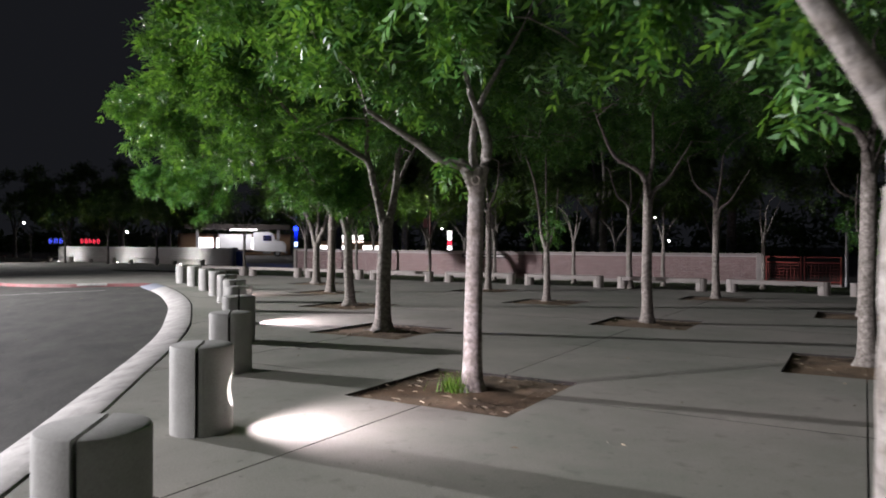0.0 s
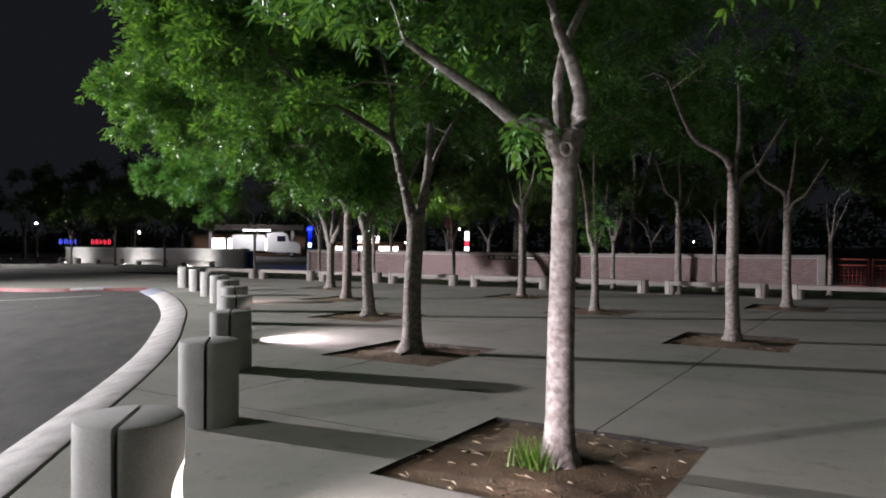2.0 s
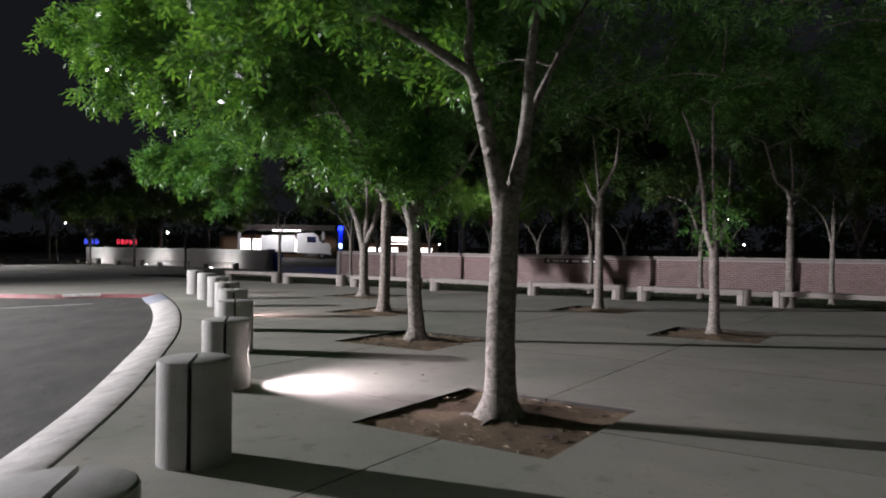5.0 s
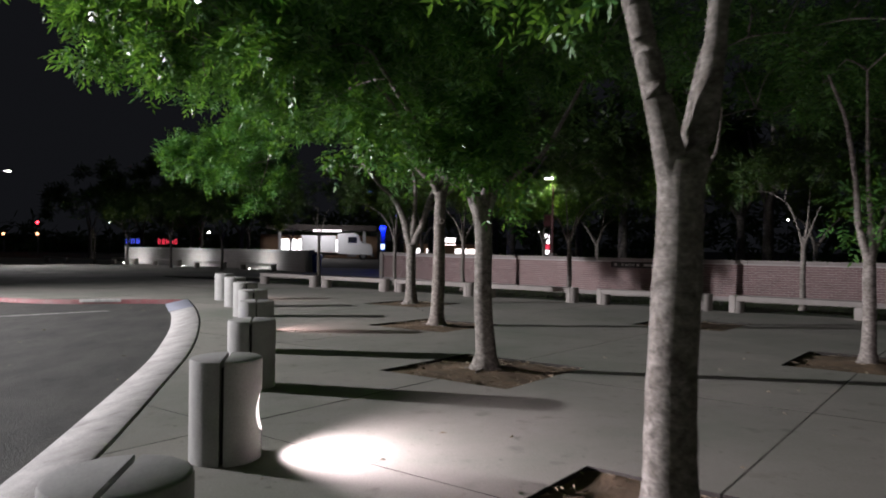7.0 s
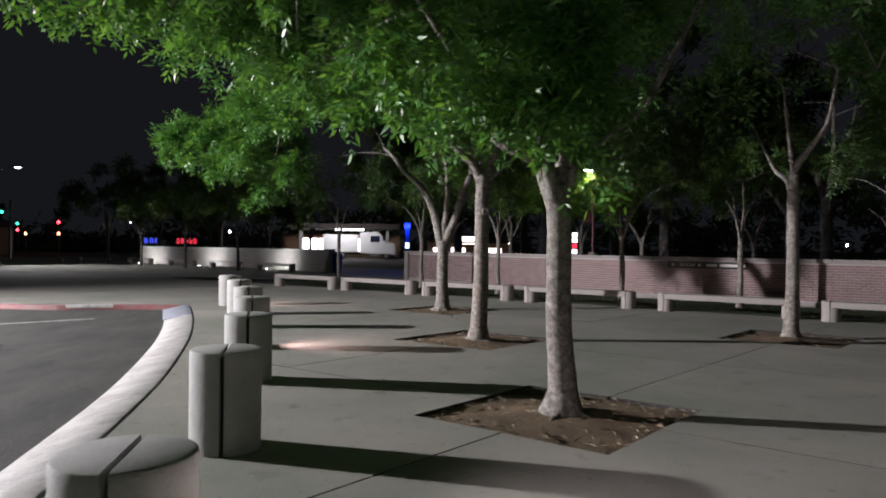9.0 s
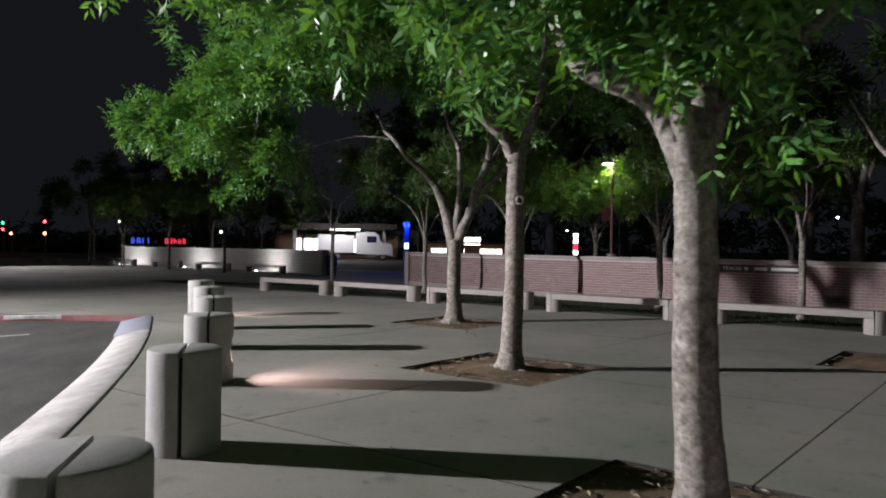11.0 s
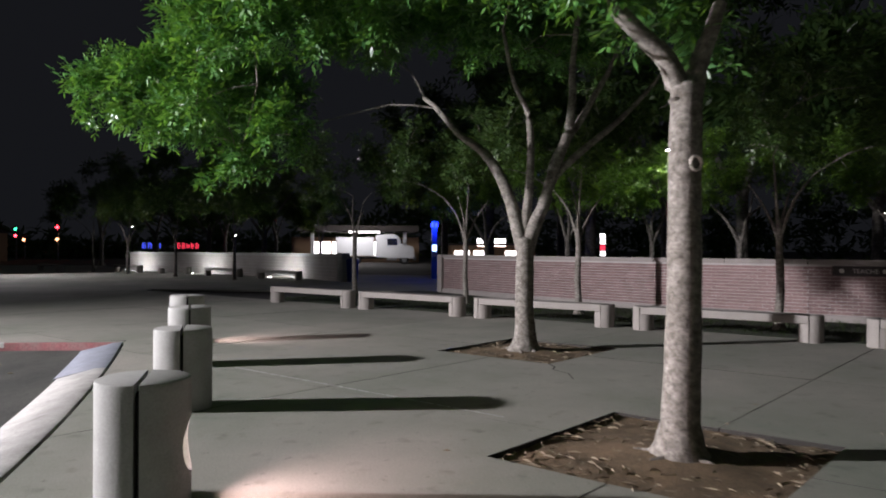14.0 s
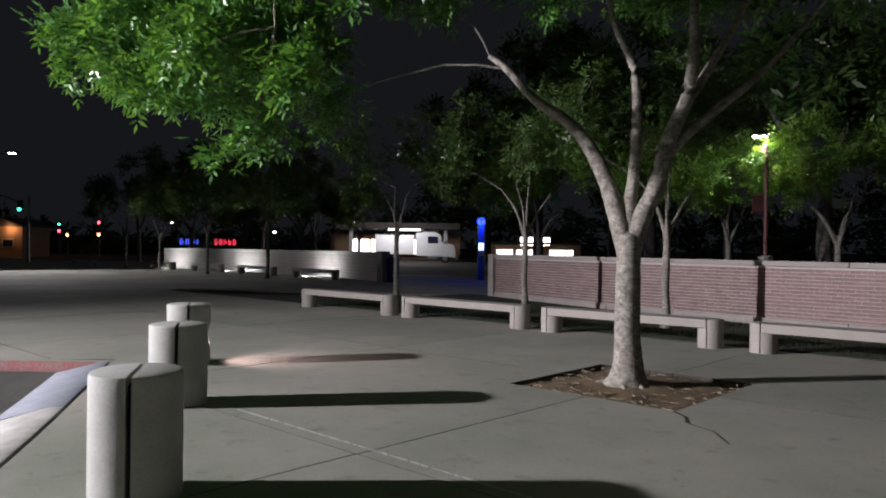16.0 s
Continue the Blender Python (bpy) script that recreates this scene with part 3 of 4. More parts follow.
    ends.sort(key=lambda p: float(np.linalg.norm(p - start)))
    twigs = bmesh.new()
    ways = []
    nodes = np.array(tips)
    for k, end in enumerate(ends):
        gap = np.linalg.norm(nodes - end, axis=1) + 1.2 * np.maximum(0, nodes[:, 2] - end[2] - 0.3)
        root = nodes[int(np.argmin(gap))]
        d = end - root
        far = float(np.linalg.norm(d))
        ways.append(d / (far + 1e-6))
        if k % 3 == 0 and far < 2.4:
            bend = (root + end) / 2 + np.array((rng.uniform(-.12, .12), rng.uniform(-.12, .12), 0.10)) * far
            r = 0.007 + 0.006 * min(far, 2.0)
            tube(smooth_line([tuple(root), tuple(bend), tuple(end)], 2), [r, r * 0.85, r * 0.7, r * 0.5, 0.004], 4, twigs)
            nodes = np.vstack((nodes, bend, end))
    for x, y, z, count, spread in sprouts:
        for _ in range(count):
            d = np.array((rng.gauss(0, 1), rng.gauss(0, 1), rng.gauss(0, 1)))
            ends.append(np.array((x, y, z)) + d * spread)
            ways.append(d / np.linalg.norm(d))
    spots = ends
    tagged(part("branchwork", twigs, bark, t), kind="stuff")
    crown = leaves_mesh("crown", spots, ways, seed, per_site, leaf_len, leaflet, leaf)
    crown.parent = t
    if upper:
        # the thick top of the crown, above the drooping sprays, added to block lamplight
        spots, ways = [], []
        while len(spots) < upper:
            a, out = rng.uniform(0, 2 * math.pi), math.sqrt(rng.random()) * 0.92
            rx = reach[0] if math.cos(a) < 0 else reach[1]
            base = max(low + 1.3, 5.1) + 0.6 * rise * max(0.0, out - 0.6)
            z = base + (high - base) * math.sqrt(1 - out * out) * rng.random()
            spots.append(np.array((fx + rx * math.cos(a) * out, fy + reach[2] * math.sin(a) * out + shift * max(0.0, -math.cos(a)) * out, z)))
            ways.append(np.array((math.cos(a), math.sin(a), rng.uniform(-0.4, 0.4))))
        top_leaves = leaves_mesh("upper_crown_blocker", spots, ways, seed + 100, 8, 0.42, 0.2, leaf)
        top_leaves.parent = t
    return t


tree((3.33, 1.20), 11, [[(-0.04, 0.0, 2.05), (-0.12, 0.02, 2.2), (-0.28, 0.05, 2.4), (-0.55, 0.1, 2.75), (-1.2, 0.3, 3.8)], [(0.15, 0.1, 2.9), (0.3, 0.2, 4.4)], [(0.4, -0.3, 2.8), (1.2, -0.6, 4.2)]], 1.85, 0.15, bark=BARK_PALE, reach=(2.4, 2.9, 2.4), low=3.0, sites=700)
tree((3.50, 6.90), 12, [[(0.17, 0.0, 2.76), (0.14, 0.05, 3.05), (0.06, 0.1, 3.3), (-0.04, 0.1, 3.6), (-0.3, 0.2, 5.0)], [(-0.10, 0.0, 2.58), (-0.22, 0.0, 2.60), (-0.40, 0.0, 2.64), (-0.63, -0.02, 2.8), (-0.95, -0.05, 2.98), (-1.25, -0.1, 3.15)], [(0.1, 0.2, 3.2), (0.8, 0.5, 4.4)]], 2.50, 0.115, bark=BARK_PALE, lean=(0.05, 0), limb_r=0.075, low=3.3, reach=(3.0, 2.9, 3.0), rise=4.2, inner=(0.6, 4.4), upper=230, sites=850, sprouts=((-0.38, -0.03, 2.66, 1, 0.05),),
     label="young ash tree with a pale peeling trunk and one cut limb")
tree(site(0, 1), 13, [[(-0.08, 0.0, 2.42), (-0.19, 0.0, 2.85), (-0.30, 0.0, 3.26), (-0.52, 0.0, 3.42), (-1.06, 0.1, 3.75), (-1.6, 0.2, 4.0), (-2.5, 0.3, 5.0)], [(0.18, 0.0, 2.4), (0.25, 0.0, 2.9), (0.29, 0.0, 3.5), (0.36, 0.0, 4.2), (0.5, 0, 5.6)], [(0.4, 0.3, 3.0), (1.2, 0.7, 4.4)], [(-0.30, 0.1, 3.4), (-0.28, 0.2, 4.0), (-0.5, 0.4, 5.0)]], 2.10, 0.16, lean=(0.05, 0), reach=(4.0, 2.9, 3.0), low=3.4, rise=4.8, inner=(0.3, 4.6), upper=230, sites=1150)
tree(site(0, 2), 14, [[(-0.22, 0.2, 2.45), (-0.5, 0.4, 2.64), (-0.64, 0.5, 2.8), (-0.76, 0.5, 3.05), (-1.0, 0.5, 3.5), (-1.6, 0.5, 4.4)], [(0.0, 0.0, 2.6), (0.02, 0.0, 3.2), (0.10, 0.0, 3.6), (0.18, 0.1, 4.2), (0.1, 0.1, 5.2)], [(0.10, 0.0, 2.42), (0.35, 0.05, 2.65), (0.64, 0.1, 2.86), (0.86, 0.1, 3.06), (1.25, 0.15, 3.73), (1.8, 0.2, 4.8)], [(-0.30, -0.15, 2.75), (-0.36, -0.2, 3.0)]], 2.15, 0.141, lean=(-0.06, 0), reach=(6.0, 2.9, 3.0), shift=1.4, low=3.78, rise=3.2, hollow=0.8, inner=(0.7, 4.5), upper=160, sites=1020, sprouts=((-0.12, -0.1, 2.8, 16, 0.18), (-0.12, 0.0, 3.25, 20, 0.24), (-0.7, 0.1, 3.1, 16, 0.24), (0.12, -0.1, 3.6, 10, 0.2), (-1.8, -0.5, 3.35, 20, 0.3), (-0.5, -0.1, 3.7, 18, 0.3), (-0.1, -0.45, 3.3, 14, 0.25)))
tree((3.72, 23.42), 15, [[(-0.08, 0.0, 2.95), (-0.30, 0.0, 3.17), (-0.55, 0.0, 3.42), (-0.62, 0.0, 3.66), (-0.75, 0.0, 4.03), (-1.1, 0.1, 4.8), (-2.0, 0.1, 5.6)], [(0.15, 0.0, 2.98), (0.27, 0.0, 3.3), (0.37, 0.0, 3.75), (0.5, 0.2, 5.0)]], 2.74, 0.145, lean=(0.05, 0), low=4.4, reach=(5.6, 2.8, 2.8), shift=-1.0, hollow=3.0, inner=(-1.6, 4.9), upper=130, sites=1150, rise=3.2, sprouts=((0.12, 0.1, 3.5, 6, 0.2), (-0.45, 0.1, 3.8, 3, 0.15)))
tree((3.74, 28.97), 16, [[(-0.12, 0.15, 2.04), (-0.21, 0.35, 2.46), (-0.36, 0.65, 2.9), (-0.57, 1, 3.25), (-0.89, 1.35, 3.57), (-1.23, 1.7, 4.06), (-1.44, 1.9, 4.28)], [(0.16, 0, 1.95), (0.31, 0, 2.29), (0.47, 0, 2.89), (0.67, 0, 3.35), (0.75, 0, 3.94), (0.78, 0.1, 4.5), (0.96, 0.2, 5.8)], [(0.04, 0.1, 2.05), (0.09, 0.1, 2.5), (0.11, 0.1, 3.15), (0.06, 0.1, 3.7), (-0.17, 0.1, 4.2), (-0.34, 0.1, 5)], [(0.27, 0, 2.2), (0.48, 0.02, 2.7), (0.98, 0.05, 3.16), (1.44, 0.1, 3.53), (1.91, 0.2, 3.97), (2.46, 0.3, 4.6)], [(0.58, 0, 3.1), (0.87, 0.1, 3.55), (1.36, 0.2, 4.35), (1.66, 0.2, 5)]], 1.66, 0.165, lean=(0.0, 0), low=2.35, reach=(7.0, 3.4, 2.4), shift=1.8, hollow=5.0, inner=(-3.6, 5.5), limb_r=0.12, upper=110, sites=1350, rise=5.0,
     label="ash tree with a grey trunk forking into several limbs")

VASE = [[(-0.08, 0.0, 3.1), (-0.34, 0.0, 3.35), (-0.68, 0.1, 3.54), (-0.92, 0.1, 3.85), (-1.2, 0.2, 4.6)], [(0.02, 0.0, 3.06), (0.12, 0.0, 3.57), (0.17, 0.1, 4.6)], [(0.15, 0.0, 2.86), (0.48, 0.0, 3.1), (0.83, 0.0, 3.6), (1.1, 0.0, 4.0)]]
side_tree = tree(site(1, 1), 21, VASE, 2.62, 0.125, low=4.5, high=8.0, limb_r=0.07, sites=320, per_site=8, leaf_len=0.30, leaflet=0.12)
SLIM = [[(-0.18, 0.0, 2.04), (-0.25, 0.0, 2.68), (-0.42, 0.0, 3.58), (-0.65, 0.1, 4.3)], [(0.02, 0.0, 2.1), (0.0, 0.05, 2.7), (0.0, 0.1, 4.4)], [(0.2, 0.0, 2.05), (0.3, 0.0, 2.45), (0.4, 0.1, 3.4)]]
slim_tree = tree(site(1, 2), 22, SLIM, 1.72, 0.105, limb_r=0.06, sites=320, per_site=8, leaf_len=0.30, leaflet=0.12, low=4.2, high=8.0, sprouts=((0, 0, 2.4, 16, 0.22),))
for k, (i, j) in enumerate(((1, 0), (1, 3), (2, 1), (2, 2), (2, 3), (2, 0), (3, 1), (3, 2), (1, -1), (0, -2))):
    x, y = site(i, j)
    copy_thing(slim_tree if k % 3 == 2 else side_tree, pose(x, y, 0, 0, 0, 97 * k))

# thin trees in the lawn strip
THIN = [[(-0.25, 0.0, 2.5), (-0.6, 0.1, 3.0)], [(0.05, 0.1, 2.6), (0.1, 0.1, 3.4)], [(0.3, 0.0, 2.45), (0.6, -0.1, 2.9)], [(-0.1, -0.2, 2.5), (-0.3, -0.4, 3.1)]]
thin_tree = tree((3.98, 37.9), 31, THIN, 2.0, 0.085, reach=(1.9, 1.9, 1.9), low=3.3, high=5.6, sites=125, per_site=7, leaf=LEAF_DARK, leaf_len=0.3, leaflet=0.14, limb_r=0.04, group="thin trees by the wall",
                 label="thin young tree with a bare slender trunk")
for k, (x, y) in enumerate(((6.29, 34.65), (0.72, 42.6), (9.26, 31.17), (11.85, 29.3), (14.5, 26.6), (17.2, 24.0), (20.0, 21.6), (24.5, 18.6), (-5.5, 53.5), (-9.5, 57.8), (-13.4, 61.8), (-17.0, 66.0), (-1.6, 57.5))):
    copy_thing(thin_tree, pose(x, y, 0, 0, 0, 71 * k))

# earth in the tree pits
def pit_bed(x, y, seed):
    bm = bmesh.new()
    n = 15
    half = 1.03
    rows = []
    for a in range(n + 1):
        row = []
        for b in range(n + 1):
            u, v = (a / n - 0.5) * 2 * half, (b / n - 0.5) * 2 * half
            px, py = (u + v) / math.sqrt(2) * 1.02, (u - v) / math.sqrt(2) * 0.98
            d = math.hypot(px, py)
            z = -0.04 + 0.07 * math.exp(-(d / 0.5) ** 2) + 0.03 * noise.noise(Vector((px * 3 + seed, py * 3, seed))) + 0.012 * noise.noise(Vector((px * 11, py * 11, seed)))
            row.append(bm.verts.new((px, py, z)))
        rows.append(row)
    for a in range(n):
        for b in range(n):
            bm.faces.new((rows[a][b], rows[a + 1][b], rows[a + 1][b + 1], rows[a][b + 1]))
    ob = link_bmesh("tree_pit_earth", bm, EARTH, True)
    ob.location = (x, y, 0.0)
    tagged(ob, "bare brown earth in a square tree pit", "soil", "tree pits", "structure")
    return ob


for i in range(0, 4):
    for j in range(-2, 5):
        x, y = site(i, j)
        if x + y < 37:
            pit_bed(x, y, i * 7 + j)


# pruning scars on two of the trunks
for (x, y), dx, z, r in (((3.72, 23.42), 0.07, 2.2, 0.105), ((3.5, 6.9), 0.0, 2.42, 0.10)):
    bm = bmesh.new()
    ring = []
    for k in range(16):
        a = 2 * math.pi * k / 16
        ring.append((x + dx + 0.045 * math.cos(a), y - r - 0.012, z + 0.052 * math.sin(a)))
    tube(ring + ring[:2], 0.014, 6, bm)
    scar = link_bmesh("trunk_knot", bm, SCAR, True)
    tagged(scar, "ring-shaped pruning scar on a tree trunk", "tree knot")


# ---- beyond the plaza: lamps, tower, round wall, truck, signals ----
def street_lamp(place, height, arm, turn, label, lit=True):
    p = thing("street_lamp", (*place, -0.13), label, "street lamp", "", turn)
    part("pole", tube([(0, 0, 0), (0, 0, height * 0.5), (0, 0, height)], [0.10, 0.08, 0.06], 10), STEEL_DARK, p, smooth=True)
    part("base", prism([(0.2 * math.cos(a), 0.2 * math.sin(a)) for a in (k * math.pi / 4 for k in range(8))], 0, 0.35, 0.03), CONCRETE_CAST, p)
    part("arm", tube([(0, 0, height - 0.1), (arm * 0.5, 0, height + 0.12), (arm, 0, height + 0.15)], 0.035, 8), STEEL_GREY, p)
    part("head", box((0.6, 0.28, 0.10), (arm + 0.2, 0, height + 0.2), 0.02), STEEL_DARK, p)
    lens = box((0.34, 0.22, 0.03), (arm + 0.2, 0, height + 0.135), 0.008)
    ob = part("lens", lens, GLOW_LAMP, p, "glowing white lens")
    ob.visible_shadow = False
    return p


# first two posts are unseen additions; only their lights follow from the shadows
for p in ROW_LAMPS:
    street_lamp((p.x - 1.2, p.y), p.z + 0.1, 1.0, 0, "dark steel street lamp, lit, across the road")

# tall lamp with a banner behind the brick wall
post = thing("lamp_post", (12.05, 41.9, 0), "dark red lamp post with a small banner, lit", "lamp post")
part("pole", tube([(0, 0, 1.2), (0, 0, 3), (0, 0, 5.1)], [0.075, 0.065, 0.055], 10), STEEL_MAROON, post, smooth=True)
part("pedestal", prism([(0.22 * math.cos(a), 0.22 * math.sin(a)) for a in (k * math.pi / 4 for k in range(8))], 0, 1.42, 0.03), COPING, post)
part("banner_arm", box((0.42, 0.03, 0.03), (-0.24, 0, 3.32)), STEEL_MAROON, post)
part("banner_arm", box((0.42, 0.03, 0.03), (-0.24, 0, 2.72)), STEEL_MAROON, post)
part("banner", box((0.36, 0.012, 0.52), (-0.26, 0, 3.02), 0.004), STEEL_MAROON, post, "faded red fabric banner")
part("head", box((0.55, 0.26, 0.09), (-0.2, 0, 5.14), 0.02), STEEL_DARK, post)
part("lens", box((0.36, 0.20, 0.03), (-0.22, 0, 5.08), 0.008), GLOW_LAMP, post, "glowing white lens").visible_shadow = False
lamp("post_light", "POINT", (11.8, 41.9, 4.95), 130, (0.95, 0.98, 1.0), 0.12)

# emergency call tower
tower = thing("call_tower", (4.5, 54.5, 0), "tall blue emergency call tower with a glowing blue beacon", "call tower")
part("column", box((0.30, 0.30, 2.70), (0, 0, 1.35), 0.03), BLUE_METAL, tower)
part("hood", box((0.36, 0.36, 0.06), (0, 0, 2.98), 0.015), BLUE_METAL, tower)
for x in (-0.1, 0.1):
    part("beacon", tube([(x, -0.06, 2.71), (x, -0.06, 2.75), (x, -0.06, 2.88), (x, -0.06, 2.94)], [0.05, 0.085, 0.085, 0.05], 12), GLOW_BLUE, tower, "glowing blue beacon", True)
part("panel", box((0.24, 0.03, 0.34), (0, -0.16, 1.62), 0.01), GLOW_PALE_BLUE, tower, "lit pale panel")
part("speaker", box((0.2, 0.03, 0.16), (0, -0.16, 1.25), 0.01), STEEL_GREY, tower)
lamp("beacon_light", "POINT", (4.5, 54.1, 2.85), 60, (0.03, 0.08, 1.0), 0.12)

bin_ = thing("bin", (0.35, 51.6, 0), "blue plastic recycling bin on the walkway", "bin")
part("body", tube([(0, 0, 0.0), (0, 0, 0.5), (0, 0, 0.95)], [0.24, 0.28, 0.30], 14), BIN_BLUE, bin_, smooth=True)
part("lid", tube([(0, 0, 0.96), (0, 0, 1.05), (0, 0, 1.12)], [0.32, 0.30, 0.12], 14), BIN_BLUE, bin_, smooth=True)

# the long low wall on the other side of the walk, washed by small ground lights
FAR_WALL = smooth_line([(-0.15, 51.8), (-2.9, 56.5), (-5.5, 59.3), (-8.4, 62.3), (-11.2, 64.8), (-13.9, 67.2), (-15.4, 68.4)], 6)
far_wall = new("curved_wall")
tagged(far_wall, "long low pale block wall with a smooth cap", "wall", kind="structure")


def wall_course(name, z0, z1, proud, mat):
    ribbon(name, FAR_WALL, [(-0.12 - proud, z0), (-0.12 - proud, z1), (0.12 + proud, z1), (0.12 + proud, z0)], mat, far_wall)


for k in range(7):
    wall_course("course", 0.0 + k * 0.17, 0.158 + k * 0.17, 0.0, COPING)
wall_course("core", 0.0, 1.2, -0.02, MORTAR)
wall_course("cap", 1.2, 1.32, 0.04, CONCRETE_CAST)
part("end_pier", box((0.42, 0.42, 1.36), (-0.06, 51.62, 0.68), 0.02, 35), CONCRETE_CAST, far_wall)
for k in (6, 18, 30):
    p = FAR_WALL[int(k)]
    w = FAR_WALL[int(k) + 1] - p
    w = w / np.linalg.norm(w)
    n = np.array((-w[1], w[0]))
    if n[1] > 0:
        n = -n
    q = p + n * 1.5
    g = thing("ground_light", (q[0], q[1], 0.012), "small round in-ground uplight in front of the wall", "ground light", "uplights along the wall")
    part("rim", tube([(0, 0, 0), (0, 0, 0.05)], [0.13, 0.12], 12), STEEL_DARK, g)
    part("lens", tube([(0, 0, 0.051), (0, 0, 0.06)], [0.10, 0.09], 12), GLOW_LAMP, g, "glowing lens")
    lamp("uplight", "SPOT", (q[0], q[1], 0.11), 280, (0.95, 0.97, 1.0), 0.06, (p[0], p[1], 0.9), 160, 1.0)


def letters(name, x0, x1, y, z0, z1, count, mat, label, seed):
    """A glowing sign whose characters are drawn as bars."""
    rng = random.Random(seed)
    s = thing(name, ((x0 + x1) / 2, y, 0), label, "sign")
    part("rail", box((x1 - x0, 0.06, 0.08), (0, 0.05, z0 - 0.08)), STEEL_DARK, s)
    for x in (-0.4, 0.4):
        part("post", box((0.08, 0.08, z0 + 0.1), (x * (x1 - x0), 0.08, (z0 - 0.1) / 2)), STEEL_DARK, s)
    w = (x1 - x0) / count
    for k in range(count):
        cx = (k + 0.5) * w - (x1 - x0) / 2
        bm = box((w * 0.16, 0.05, z1 - z0), (cx - w * 0.25, 0, (z0 + z1) / 2))
        if rng.random() < 0.8:
            box((w * 0.16, 0.05, (z1 - z0) * rng.uniform(0.4, 0.9)), (cx + w * 0.2, 0, z0 + (z1 - z0) * 0.45), bm=bm)
        for q in (0.06, 0.52, 0.94):
            if rng.random() < 0.7:
                box((w * 0.36, 0.05, (z1 - z0) * 0.14), (cx - w * 0.02, -0.003, z0 + (z1 - z0) * q), bm=bm)
        part("bar", bm, mat, s)


letters("blue_sign", -21.7, -19.5, 90, 1.55, 2.1, 4, GLOW_BLUE_SIGN, "low blue glowing sign behind the wall", 4)
letters("red_sign", -18.3, -16.1, 90, 1.55, 2.1, 5, GLOW_RED_SIGN, "low red glowing sign behind the wall", 9)


# parked truck in front of a lit forecourt
def wheel(parent, x, y, r=0.5):
    tyre = part("wheel", tube([(x, y - 0.14, r), (x, y - 0.12, r), (x, y + 0.12, r), (x, y + 0.14, r)], [r * 0.8, r, r, r * 0.8], 18), RUBBER, parent, smooth=False)
    part("rim", tube([(x, y - 0.15, r), (x, y - 0.142, r)], [r * 0.5, r * 0.55], 12), STEEL_GREY, tyre)


truck = thing("truck", (1.6, 97.5, -0.13), "white parked box truck with a long cab", "truck")
part("cargo_box", box((4.2, 2.4, 2.1), (-2.4, 0, 1.95), 0.05), TRUCK_WHITE, truck)
cab = prism([(-0.1, 0.75), (-0.1, 3.25), (1.9, 3.4), (2.5, 3.1), (2.9, 2.25), (4.05, 2.0), (4.25, 1.6), (4.25, 0.6)], -1.15, 1.15)
bmesh.ops.rotate(cab, verts=cab.verts[:], cent=(0, 0, 0), matrix=Matrix.Rotation(radians(90), 3, "X"))
bmesh.ops.bevel(cab, geom=cab.edges[:], offset=0.06, segments=2, affect="EDGES")
part("cab", cab, TRUCK_WHITE, truck)
part("side_window", box((1.1, 0.03, 0.75), (1.75, -1.165, 2.5), 0.02), GLASS_DARK, truck)
part("chassis", box((8.2, 1.0, 0.28), (0, 0, 0.72), 0.03), STEEL_DARK, truck)
part("bumper", box((0.25, 2.3, 0.42), (4.3, 0, 0.6), 0.06), STEEL_GREY, truck)
part("step", box((1.1, 0.3, 0.3), (1.7, -1.1, 0.55), 0.03), STEEL_GREY, truck)
for x in (-3.4, -2.2, 3.1):
    for y in (-1.0, 1.0):
        wheel(truck, x, y)
part("mirror", box((0.12, 0.2, 0.5), (2.75, -1.35, 2.55), 0.03), STEEL_DARK, truck)

station = thing("forecourt", (0, 103, -0.13), "brightly lit forecourt canopy and shop front", "petrol station")
part("canopy", box((14, 7, 0.7), (-0.5, 0, 4.1), 0.05), ROOFING, station)
part("lit_fascia", box((3.6, 0.05, 0.20), (0.2, -3.53, 3.66)), GLOW_WHITE, station, "glowing white light strip")
for x in (-6, 5):
    part("column", box((0.4, 0.4, 3.8), (x, -1, 1.9), 0.03), TRUCK_WHITE, station)
part("shop_wall", box((16, 0.3, 3.2), (-1, 4, 1.6)), STUCCO, station)
for x in (-5.2, -2.9, -0.6, 1.7):
    part("lit_window", box((2.1, 0.06, 1.7), (x, 3.8, 1.75)), GLOW_WHITE, station, "bright lit window")
# fill lamp added before the truck to brighten it, without a fixture
lamp("truck_fill_light", "POINT", (-0.5, 93.0, 4.6), 1100, (1.0, 0.95, 0.98), 0.4)

kiosk = thing("shop", (16.2, 104, -0.13), "low shop with a bright window band and sign", "shop")
part("wall", box((10.5, 5, 2.2), (0, 2.6, 1.1)), STUCCO, kiosk)
part("roof", box((11, 5.6, 0.25), (0, 2.6, 2.32), 0.03), ROOFING, kiosk)
for x in (-4.0, -1.6, 2.4, 3.9):
    part("lit_window", box((1.9 if x < 3 else 0.8, 0.06, 0.65), (x, 0.05, 1.2)), GLOW_WHITE, kiosk, "bright lit window")
part("sign_board", box((3.6, 0.2, 1.05), (-0.3, 0.2, 2.35 + 0.18), 0.03), GLOW_WHITE, kiosk, "glowing white sign board")

pylon = thing("pylon_sign", (38.2, 128, -0.13), "tall narrow lit sign, white and red", "sign")
part("frame", box((1.0, 0.3, 4.6), (0, 0.1, 2.3), 0.03), STEEL_DARK, pylon)
for k in range(4):
    part("panel", box((0.85, 0.08, 0.75), (0, -0.08, 1.1 + k * 0.95), 0.02), GLOW_WHITE if k != 1 else GLOW_RED_SIGN, pylon)


